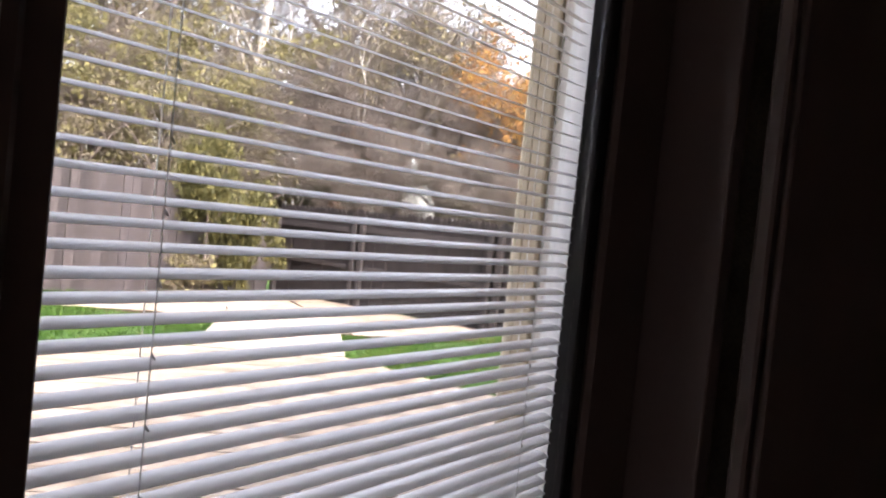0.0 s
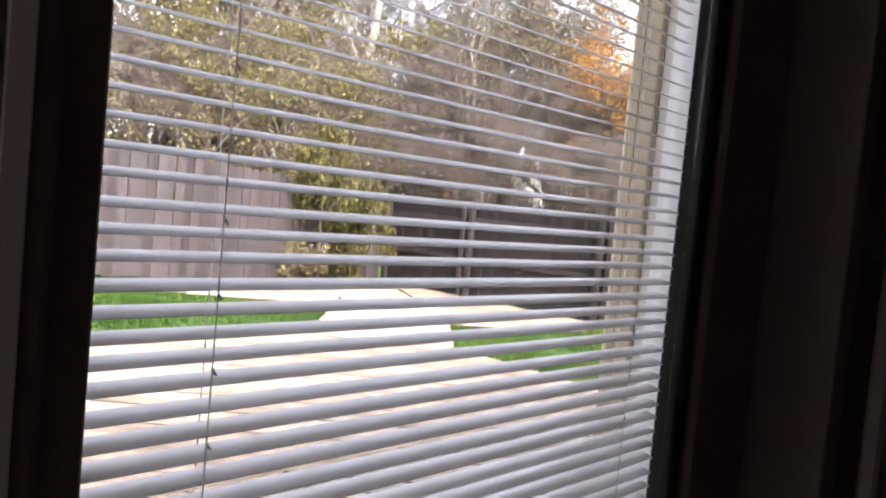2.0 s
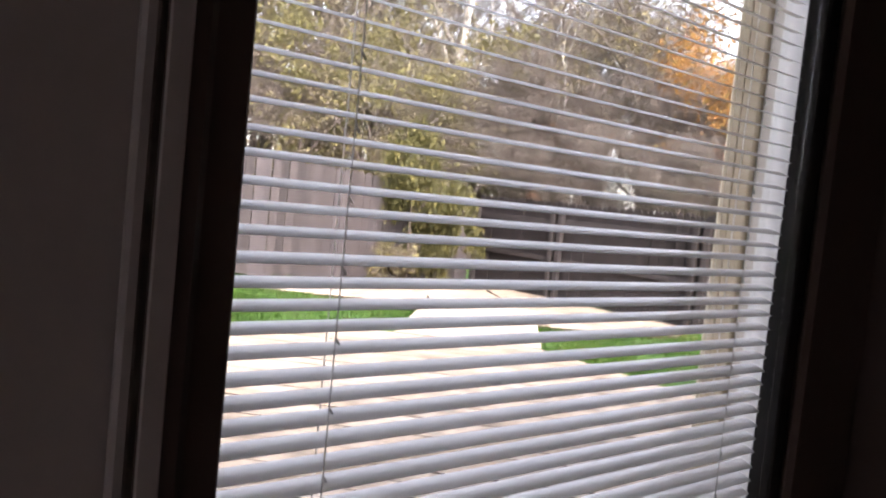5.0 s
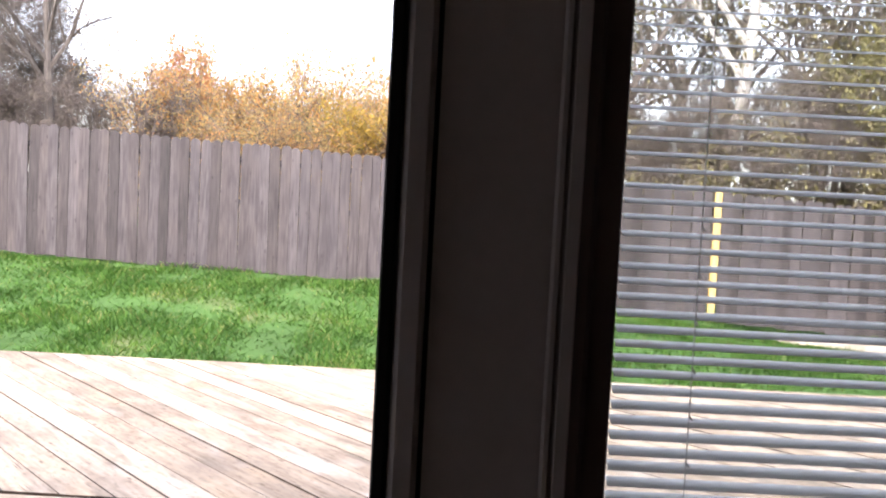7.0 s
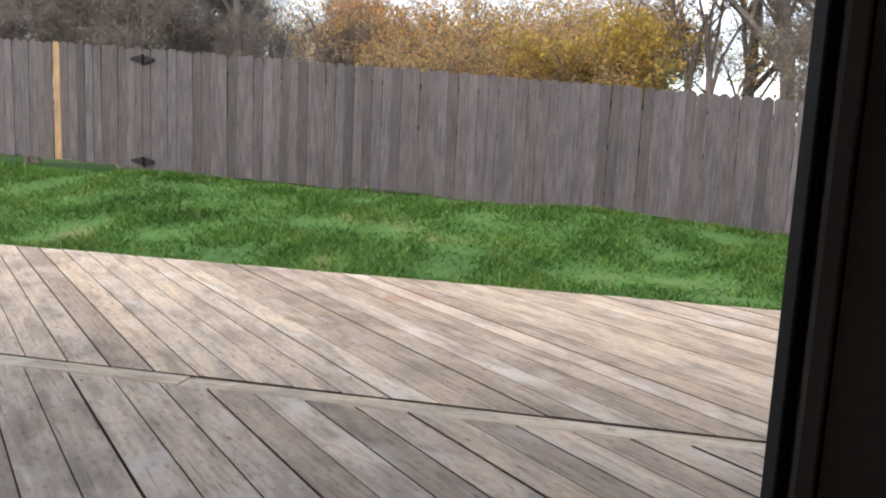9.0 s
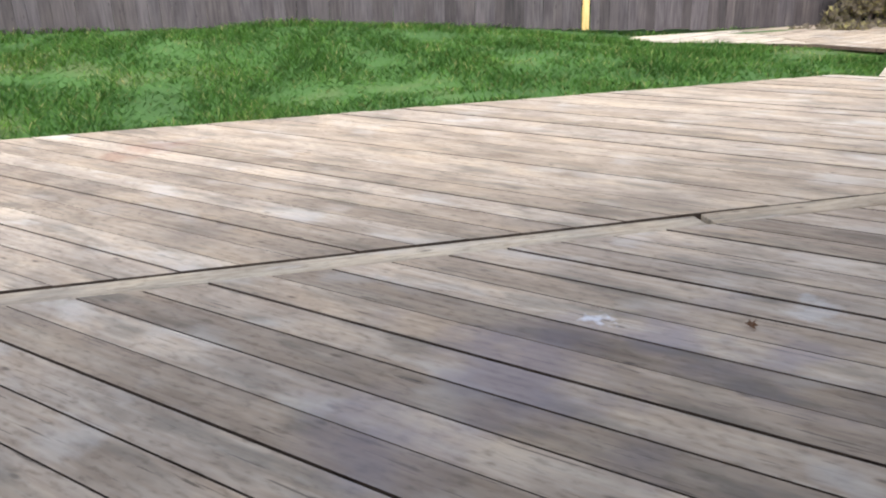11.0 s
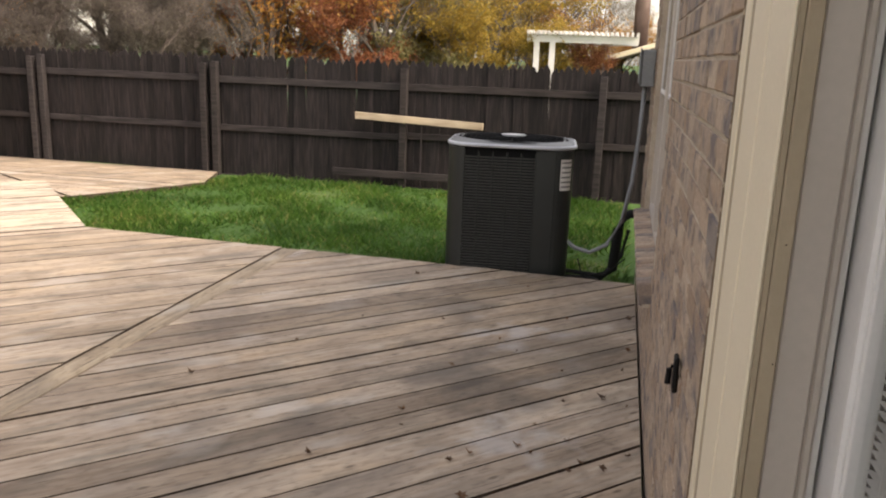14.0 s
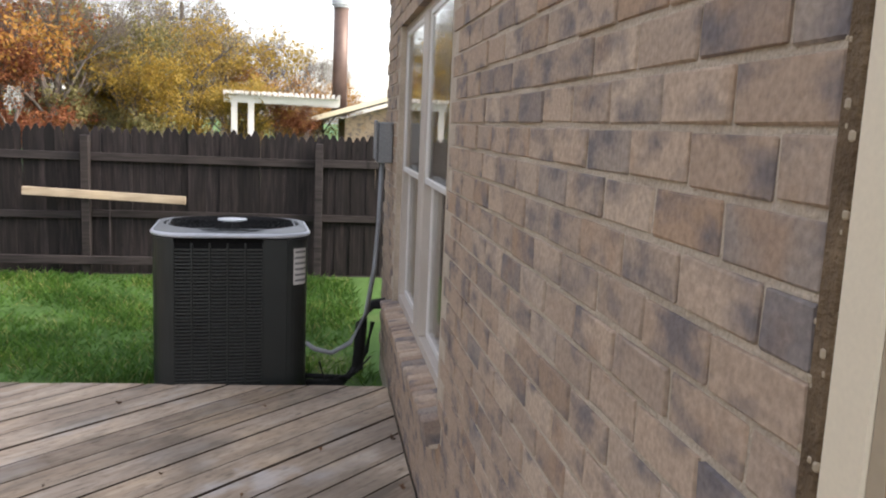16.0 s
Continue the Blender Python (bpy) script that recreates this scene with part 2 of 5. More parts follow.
mortar = surface("sandy_mortar", [(0.3, (0.42, 0.345, 0.265)), (0.7, (0.54, 0.455, 0.355))], 8.0, fine=140.0, rough=0.95, bumps=0.6)
edge_mortar = surface("brown_edge_mortar", [(0.3, (0.10, 0.065, 0.035)), (0.7, (0.19, 0.13, 0.075))], 14.0, fine=120.0, rough=0.95, bumps=0.8)
roof_mat = surface("brown_shingle", [(0.3, (0.10, 0.08, 0.065)), (0.7, (0.16, 0.13, 0.11))], 6.0, fine=40.0, rough=0.95, bumps=0.5)
metal_dark = surface("dark_green_black_enamel", [(0.3, (0.011, 0.014, 0.0135)), (0.7, (0.018, 0.022, 0.021))], 3.0, fine=100.0, rough=0.4, bumps=0.04, spec=0.5, speck=0.1)
metal_black = plain("black_grille", (0.004, 0.0042, 0.0042), 0.7, spec=0.15)
slat_grey = plain("dark_grey_louvre_enamel", (0.042, 0.046, 0.045), 0.4, spec=0.5)
rim_grey = surface("pale_grey_lid_enamel", [(0.3, (0.42, 0.44, 0.47)), (0.7, (0.52, 0.54, 0.57))], 4.0, fine=80.0, rough=0.3, bumps=0.03, spec=0.6, speck=0.1)
label_white = plain("label_paper", (0.62, 0.61, 0.58), 0.5)
label_ink = plain("label_ink", (0.2, 0.2, 0.2), 0.6)
conduit_grey = plain("grey_conduit", (0.22, 0.23, 0.24), 0.5)
foam_and_shade_black = plain("black_pipe_foam_and_deck_shade", (0.012, 0.012, 0.012), 0.9)
iron = plain("black_iron", (0.006, 0.0055, 0.0055), 0.7, spec=0.2)
flue = plain("brown_metal_flue", (0.16, 0.11, 0.09), 0.45, 0.3)
bark_grey = surface("grey_bark", [(0.3, (0.085, 0.07, 0.06)), (0.7, (0.15, 0.13, 0.115))], 5.0, (1, 1, 0.3), 30.0, 0.9, bumps=0.5)
bark_pale = surface("pale_bark", [(0.3, (0.30, 0.28, 0.26)), (0.7, (0.46, 0.44, 0.41))], 4.0, (1, 1, 0.4), 20.0, 0.85, bumps=0.4)
twig_brown = surface("twig_brown", [(0.3, (0.085, 0.065, 0.055)), (0.7, (0.15, 0.12, 0.105))], 3.0, fine=30.0, rough=0.9, bumps=0.2)
cord_mat = leafy("blind_cord", [(0.0, (0.75, 0.73, 0.70)), (1.0, (0.80, 0.78, 0.75))], 0.9)
leaf_olive = leafy("olive_leaves", [(0.0, (0.14, 0.115, 0.09)), (0.6, (0.19, 0.16, 0.11)), (0.85, (0.25, 0.22, 0.10)), (1.0, (0.32, 0.28, 0.11))])
leaf_lime = leafy("yellow_green_leaves", [(0.0, (0.13, 0.12, 0.06)), (0.5, (0.185, 0.17, 0.07)), (1.0, (0.25, 0.22, 0.09))])
leaf_russet = leafy("russet_leaves", [(0.0, (0.34, 0.15, 0.08)), (0.5, (0.45, 0.20, 0.10)), (1.0, (0.52, 0.29, 0.14))])
leaf_yellow = leafy("yellow_leaves", [(0.0, (0.20, 0.135, 0.03)), (0.4, (0.33, 0.22, 0.045)), (0.8, (0.44, 0.29, 0.05)), (1.0, (0.22, 0.20, 0.06))])
leaf_gold = leafy("olive_gold_leaves", [(0.0, (0.22, 0.18, 0.12)), (0.3, (0.33, 0.27, 0.13)), (0.5, (0.46, 0.34, 0.12)), (0.7, (0.52, 0.29, 0.09)), (0.9, (0.48, 0.22, 0.08)), (1.0, (0.30, 0.24, 0.19))])
leaf_orange = leafy("orange_leaves", [(0.0, (0.24, 0.11, 0.035)), (0.4, (0.36, 0.17, 0.045)), (0.8, (0.46, 0.25, 0.06)), (1.0, (0.25, 0.19, 0.06))])
leaf_red = leafy("rusty_red_leaves", [(0.0, (0.14, 0.05, 0.028)), (0.5, (0.24, 0.085, 0.04)), (1.0, (0.34, 0.14, 0.06))])
leaf_brown = leafy("brown_dry_twigs", [(0.0, (0.11, 0.09, 0.08)), (0.5, (0.155, 0.13, 0.115)), (1.0, (0.21, 0.175, 0.14))], 0.85)
leaf_green = leafy("green_leaves", [(0.0, (0.06, 0.06, 0.025)), (0.5, (0.11, 0.105, 0.04)), (1.0, (0.21, 0.185, 0.065))])
grass_mat = leafy("grass_blades", [(0.0, (0.046, 0.112, 0.019)), (0.45, (0.07, 0.165, 0.028)), (0.85, (0.108, 0.23, 0.04)), (1.0, (0.28, 0.27, 0.115))], patches=[(0.30, (0.62, 0.68, 0.55)), (0.45, (0.9, 0.92, 0.85)), (0.58, (1.15, 1.1, 1.0)), (0.72, (1.6, 1.25, 1.2))])
soil = surface("lawn_soil", [(0.3, (0.045, 0.10, 0.02)), (0.55, (0.06, 0.135, 0.025)), (0.75, (0.14, 0.145, 0.06))], 0.9, fine=25.0, rough=1.0, bumps=0.5)


def brick_material():
    m, n, l, b = shader("mottled_brick", 0.9, 0.0, 0.2)
    tc = n.new("ShaderNodeTexCoord").outputs["Object"]
    rnd = n.new("ShaderNodeObjectInfo").outputs["Random"]
    shift = n.new("ShaderNodeVectorMath")
    shift.operation = "MULTIPLY_ADD"
    l.new(rnd, shift.inputs[0])
    shift.inputs[1].default_value = (51.0, 23.0, 77.0)
    l.new(tc, shift.inputs[2])
    c = shift.outputs[0]
    patch, fine = noise_node(n, l, c, 8.0, (1, 1, 1.8), 8.0), noise_node(n, l, c, 90.0, (1, 1, 1), 4.0)
    base = ramp(n, l, rnd, [(0.0, (0.335, 0.24, 0.175)), (0.25, (0.475, 0.36, 0.268)), (0.5, (0.38, 0.29, 0.222)), (0.75, (0.50, 0.39, 0.295)), (0.9, (0.23, 0.20, 0.185)), (1.0, (0.40, 0.275, 0.185))])
    col = mixed(n, l, "MIX", ramp(n, l, patch, [(0.48, (0, 0, 0)), (0.68, (0.85, 0.85, 0.85))]), base, (0.15, 0.135, 0.14))
    warm = noise_node(n, l, c, 5.0, (1, 1, 1), 3.0)
    col = mixed(n, l, "MIX", ramp(n, l, warm, [(0.60, (0, 0, 0)), (0.72, (0.5, 0.5, 0.5))]), col, (0.40, 0.25, 0.15))
    col = mixed(n, l, "MULTIPLY", 0.6, col, ramp(n, l, fine, [(0.3, (0.6, 0.6, 0.6)), (0.7, (1.15, 1.15, 1.15))]))
    l.new(col, b.inputs["Base Color"])
    bump(n, l, b, fine, 0.6, 0.004)
    return m


brick_mat = brick_material()


def glass_material():
    """Thin clear panes: light goes straight through, and a Fresnel gloss lies on top."""
    m, n, l, b = shader("window_glass", 0.02)
    clear, gloss, mx, lw = n.new("ShaderNodeBsdfTransparent"), n.new("ShaderNodeBsdfGlossy"), n.new("ShaderNodeMixShader"), n.new("ShaderNodeLayerWeight")
    clear.inputs["Color"].default_value = (0.97, 0.98, 0.975, 1)
    gloss.inputs["Roughness"].default_value = 0.01
    l.new(ramp(n, l, lw.outputs["Facing"], [(0.0, (0.03, 0.03, 0.03)), (0.6, (0.06, 0.06, 0.06)), (0.8, (0.25, 0.25, 0.25)), (0.92, (0.6, 0.6, 0.6)), (1.0, (0.9, 0.9, 0.9))]), mx.inputs[0])
    l.new(clear.outputs[0], mx.inputs[1])
    l.new(gloss.outputs[0], mx.inputs[2])
    l.new(mx.outputs[0], n["Material Output"].inputs["Surface"])
    return m


glass = glass_material()


# ---- mesh helpers ----
def mesh_of(bm, name, material, smooth=False):
    me = bpy.data.meshes.new(name)
    bm.to_mesh(me)
    bm.free()
    me.materials.append(material)
    if smooth:
        for p in me.polygons:
            p.use_smooth = True
    return me


def put(ob, parent):
    if parent is not None:
        ob.parent = parent
    return ob


def part(name, bm, material, parent, label="", smooth=False):
    ob = put(new(name, mesh_of(bm, name, material, smooth)), parent)
    return tagged(ob, label) if label else ob


def thing(name, label, category, group="", kind="", at=(0, 0, 0)):
    ob = new(name)
    ob.location = at
    return tagged(ob, label, category, group, kind)


def box(x0, x1, y0, y1, z0, z1, bevel=0.0, bm=None, segments=1):
    own = bm is None
    bm = bm or bmesh.new()
    made = bmesh.ops.create_cube(bm, size=1.0)["verts"]
    bmesh.ops.scale(bm, vec=(x1 - x0, y1 - y0, z1 - z0), verts=made)
    bmesh.ops.translate(bm, vec=((x0 + x1) / 2, (y0 + y1) / 2, (z0 + z1) / 2), verts=made)
    if bevel:
        edges = list({e for v in made for e in v.link_edges})
        bmesh.ops.bevel(bm, geom=edges, offset=bevel, segments=segments, affect="EDGES", profile=0.5)
    return bm


def tube(points, radii, sides=8, bm=None, cap=True):
    """A round bar along a line of points."""
    bm = bm or bmesh.new()
    pts = [Vector(p) for p in points]
    if not isinstance(radii, (list, tuple)):
        radii = [radii] * len(pts)
    rings = []
    for i, p in enumerate(pts):
        d = (pts[min(i + 1, len(pts) - 1)] - pts[max(i - 1, 0)]).normalized()
        side = d.orthogonal().normalized() if abs(d.z) > 0.9 else d.cross(Vector((0, 0, 1))).normalized()
        up = side.cross(d)
        rings.append([bm.verts.new(p + radii[i] * (math.cos(a) * side + math.sin(a) * up)) for a in np.linspace(0, 2 * math.pi, sides, endpoint=False)])
    for a, b in zip(rings, rings[1:]):
        for k in range(sides):
            bm.faces.new((a[k], a[(k + 1) % sides], b[(k + 1) % sides], b[k]))
    if cap:
        bm.faces.new(rings[0][::-1])
        bm.faces.new(rings[-1])
    return bm


def prism(outline, z0, z1, bm=None):
    """An upright slab over an outline of (x, y)."""
    bm = bm or bmesh.new()
    lo, hi = [bm.verts.new((x, y, z0)) for x, y in outline], [bm.verts.new((x, y, z1)) for x, y in outline]
    bm.faces.new(hi)
    bm.faces.new(lo[::-1])
    for k in range(len(outline)):
        j = (k + 1) % len(outline)
        bm.faces.new((lo[k], lo[j], hi[j], hi[k]))
    bmesh.ops.recalc_face_normals(bm, faces=bm.faces)
    return bm


def clip_strip(outline, direction, lo, hi):
    """The part of a convex outline that lies between two parallel lines across the given direction."""
    d = Vector(direction)
    out = [Vector(p) for p in outline]
    for sign, limit in ((1, lo), (-1, -hi)):
        kept = []
        for a, b in zip(out, out[1:] + out[:1]):
            fa, fb = sign * a.dot(d) - limit, sign * b.dot(d) - limit
            if fa >= 0:
                kept.append(a)
            if (fa > 0) != (fb > 0) and abs(fa - fb) > 1e-9:
                kept.append(a + (b - a) * (fa / (fa - fb)))
        out = kept
        if len(out) < 3:
            return []
    return [(p.x, p.y) for p in out]


# ---- plan ----
WALL_Y, BRICK_X = 2.24, 2.634          # outer brick face and the brick edge by the door
LEAF_Y = 2.101                         # glass of the fixed door leaf
STILE_X, GLASS_L, GLASS_R, LEAF_R = 1.32, 1.511, 2.058, 2.238
HINGE_X, DOOR_TOP = 0.24, 2.06
FENCE_X, FENCE_Y = 11.35, 12.8
DECK_FAR, DECK_RIGHT = 8.23, 7.06


WALKWAY = [(6.08, 7.98), (7.1, 6.95), (9.02, 8.87), (8.35, 10.3), (8.2, 10.06)]
PLATFORM_R = [(8.86, 8.42), (10.34, 7.6), (11.28, 7.9), (11.28, 12.58)]
PLATFORM_L = [(8.1, 9.9), (8.85, 8.45), (11.24, 12.62), (9.2, 12.7), (7.56, 12.7), (7.56, 10.9)]
PLATFORM_END = [(5.9, 11.98), (7.55, 10.9), (7.55, 12.7), (5.62, 12.7)]


def covered(x, y):
    """Where boards lie over the lawn."""
    inside = np.zeros(len(x), bool)
    for out in (WALKWAY, PLATFORM_R, PLATFORM_L, PLATFORM_END):
        sides = [(bx - ax) * (y - ay) - (by - ay) * (x - ax) for (ax, ay), (bx, by) in zip(out, out[1:] + out[:1])]
        inside |= np.all(np.array(sides) > -0.01, axis=0) | np.all(np.array(sides) < 0.01, axis=0)
    return inside


def lawn_height(x, y):
    """The lawn lies just under the deck and climbs towards the back fence, more so away from the corner."""
    u = min(max((y - 8.2) / 4.5, 0), 1.15)
    back = float(np.interp(x, [-12, -2, 1.3, 4.5, 6.0, 11.4], [0.47, 0.37, 0.28, 0.06, -0.13, -0.2]))
    front = float(np.interp(x, [4.5, 7], [-0.13, -0.17]))
    wave = 0.05 * math.sin(0.9 * x + 0.4) * math.sin(1.1 * y) * min(1, max(0, (y - 8.2)))
    return front + (back - front) * u * u * (3 - 2 * min(u, 1)) + wave if u <= 1 else back + 0.02 * (y - FENCE_Y)


# ---- ground: one sheet to the horizon ----
def ground_sheet():
    xs = sorted({*np.linspace(-14, 13, 55).round(2), -700, -200, -80, -40, -20, 16, 22, 30, 60, 150, 700})
    ys = sorted({*np.linspace(1.5, 13.5, 33).round(2), -700, -100, -20, 17, 22, 30, 60, 200, 900})
    verts = [(x, y, lawn_height(x, y) if -15 < x < 14 and 0 < y < 14 else (0.0 if y > 5 else -0.2)) for y in ys for x in xs]
    w = len(xs)
    faces = [(j * w + i, j * w + i + 1, (j + 1) * w + i + 1, (j + 1) * w + i) for j in range(len(ys) - 1) for i in range(w - 1)]
    me = bpy.data.meshes.new("ground")
    me.from_pydata(verts, [], faces)
    me.materials.append(soil)
    for p in me.polygons:
        p.use_smooth = True
    tagged(new("ground", me), "lawn ground rising towards the back fence", "ground", kind="structure")


ground_sheet()


def quads_mesh(name, corners, material):
    """Many loose blades or leaves in one mesh: corners is an array of n x k x 3."""
    n, k, _ = corners.shape
    me = bpy.data.meshes.new(name)
    me.vertices.add(n * k)
    me.vertices.foreach_set("co", corners.astype(np.float32).ravel())
    me.loops.add(n * k)
    me.loops.foreach_set("vertex_index", np.arange(n * k, dtype=np.int32))
    me.polygons.add(n)
    me.polygons.foreach_set("loop_start", np.arange(0, n * k, k, dtype=np.int32))
    me.polygons.foreach_set("loop_total", np.full(n, k, np.int32))
    me.materials.append(material)
    me.update(calc_edges=True)
    return me


def grass(name, areas, seed):
    rng = np.random.default_rng(seed)
    rows = []
    for x0, x1, y0, y1, count in areas:
        x, y = rng.uniform(x0, x1, count), rng.uniform(y0, y1, count)
        tuft = np.array([noise.noise(Vector((a * 1.3, b * 1.3, 0.0))) for a, b in zip(x, y)])
        keep = rng.random(count) < np.clip(0.8 + tuft, 0.25, 1)
        bare = ((x - 2.4) / 0.5) ** 2 + ((y - 9.0) / 0.22) ** 2 < rng.uniform(0.5, 1.3, count)
        bare |= ((x - 7.15) / 0.55) ** 2 + ((y - 2.62) / 0.42) ** 2 < rng.uniform(0.3, 1.4, count)
        keep &= ~bare & ~covered(x, y)
        x, y, tuft = x[keep], y[keep], tuft[keep]
        z = np.array([lawn_height(a, b) for a, b in zip(x, y)]) - 0.01
        h = rng.uniform(0.03, 0.085, len(x)) * (1 + 0.8 * tuft)
        a, lean = rng.uniform(0, 6.283, len(x)), rng.uniform(0.03, 0.12, len(x))
        w = rng.uniform(0.004, 0.008, len(x))
        base = np.stack([x, y, z], 1)
        side = np.stack([np.cos(a), np.sin(a), 0 * a], 1) * w[:, None]
        top = base + np.stack([-np.sin(a) * lean, np.cos(a) * lean, h], 1)
        mid = base + (top - base) * 0.5 + np.stack([0 * a, 0 * a, h * 0.1], 1)
        rows.append(np.stack([base - side, base + side, mid + side * 0.8, top, mid - side * 0.8], 1))
    tagged(new(name, quads_mesh(name, np.concatenate(rows), grass_mat)), "lush green uncut lawn grass", "grass", kind="stuff")


grass("grass", [(-13, 8.6, 8.26, 12.86, 113000), (7.1, 11.25, 2.3, 8.4, 34000), (7.0, 8.9, 6.9, 8.7, 5000)], 3)


# ---- deck, walkway and back platform ----
def decking(name, label, outline, pitch, material, z=0.0, direction=(0.7071, 0.7071), gap=0.0105, seed=1, thick=0.045, phase=0.0):
    """Boards laid across an outline, each a plank of its own."""
    rng = random.Random(seed)
    deck = thing(name, label, "deck", kind="structure")
    d = Vector(direction)
    along = [Vector(p).dot(d) for p in outline]
    k = phase - pitch * math.ceil((phase - min(along)) / pitch)
    while k < max(along):
        w = pitch
        strip = clip_strip(outline, direction, k + gap / 2 * rng.uniform(0.35, 1.7), k + w - gap / 2 * rng.uniform(0.35, 1.7))
        if len(strip) >= 3:
            rise = z + rng.uniform(-0.002, 0.003)
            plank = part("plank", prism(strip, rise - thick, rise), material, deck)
            # every face but the top gets the dark dirt-and-gap-shade colour
            plank.data.materials.append(dirty_shaded_edge)
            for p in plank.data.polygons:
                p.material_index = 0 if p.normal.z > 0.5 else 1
        k += w
    return deck


DECK_LEFT = -7.5
NEAR = [(DECK_LEFT, WALL_Y + 0.012), (6.86, WALL_Y + 0.012), (7.0, 4.90), (DECK_LEFT, 4.90)]
FAR = [(DECK_LEFT, 5.068), (7.005, 5.068), (DECK_RIGHT + 0.03, 6.93), (5.80, DECK_FAR), (DECK_LEFT, DECK_FAR)]
main = decking("wooden_deck", "weathered diagonal plank deck behind the brick house", NEAR, 0.184, deck_wood, seed=4, phase=4.6)
far_field = decking("wooden_deck", "sun-bleached diagonal plank deck beside the lawn", FAR, 0.184, far_deck_wood, seed=9, phase=5.0, gap=0.0075)


def trim_boards():
    for x0, x1, lift in ((DECK_LEFT, -0.9, 0.0), (-0.895, 2.62, -0.0035), (2.66, 4.6, 0.001), (4.61, 6.98, -0.002)):
        o = thing("deck_trim_board", "narrow divider board between two fields of deck planks", "deck board", "deck divider boards", "structure")
        part("plank", box(x0, x1, 4.908, 5.048 if x0 < 2.6 else 5.052, -0.04, lift, 0.003), trim_wood, o)


trim_boards()
decking("walkway", "pale plank walkway crossing the lawn", WALKWAY, 0.184, pale_deck_wood, 0.006, gap=0.005, seed=21)
decking("back_platform", "plank platform beside the dark picket fence", PLATFORM_R, 0.184, far_deck_wood, -0.115, (1, 0), 0.006, seed=31)
decking("back_platform", "plank platform along the back fence", PLATFORM_L, 0.184, far_deck_wood, -0.12, (-0.35, 0.937), 0.006, seed=41)
decking("back_platform", "pale end of the platform along the back fence", PLATFORM_END, 0.184, pale_deck_wood, -0.122, (-0.35, 0.937), 0.006, seed=43)
# black sheet under the boards paints the shade seen through their gaps
tagged(new("deck_underside", mesh_of(prism([(DECK_LEFT, 2.26), (6.84, 2.26), (7.03, 6.9), (5.92, DECK_FAR - 0.03), (DECK_LEFT, DECK_FAR - 0.03)], -0.12, -0.075), "deck_underside", foam_and_shade_black)), "black sheet added for the shade under the deck", "deck", kind="structure")


def deck_skirt():
    """The rim joists under the deck's edges."""
    o = thing("deck_rim", "grey rim joist under the deck edge", "deck board", kind="structure")
    for a, b in (((DECK_LEFT, DECK_FAR), (5.93, DECK_FAR)), ((6.86, WALL_Y + 0.02), (DECK_RIGHT + 0.03, 6.93))):
        a, b = Vector(a), Vector(b)
        n = Vector(((b - a).y, -(b - a).x)).normalized() * (0.03 if a.x > 0 else -0.03)
        part("plank", prism([a - n * 2, b - n * 2, b - n * 0.3, a - n * 0.3], -0.3, -0.042), fence_rail, o)


deck_skirt()


# ---- fences ----
def picket_mesh(w, h, kind, seed):
    """One fence board: dog-eared, pointed or flat on top."""
    t, c = 0.016, w * 0.28
    if kind == "point":
        top = [(-w / 2, h - w * 0.75), (-w * 0.12, h), (w * 0.12, h), (w / 2, h - w * 0.75)]
    else:
        top = [(-w / 2, h - c), (-w / 2 + c, h), (w / 2 - c, h), (w / 2, h - c)]
    outline = [(-w / 2, 0), *top, (w / 2, 0)]
    bm = bmesh.new()
    f = [bm.verts.new((x, -t / 2, z)) for x, z in outline]
    b = [bm.verts.new((x, t / 2, z)) for x, z in outline]
    bm.faces.new(f)
    bm.faces.new(b[::-1])
    for k in range(len(outline)):
        j = (k + 1) % len(outline)
        bm.faces.new((f[j], f[k], b[k], b[j]))
    bmesh.ops.recalc_face_normals(bm, faces=bm.faces)
    return bm


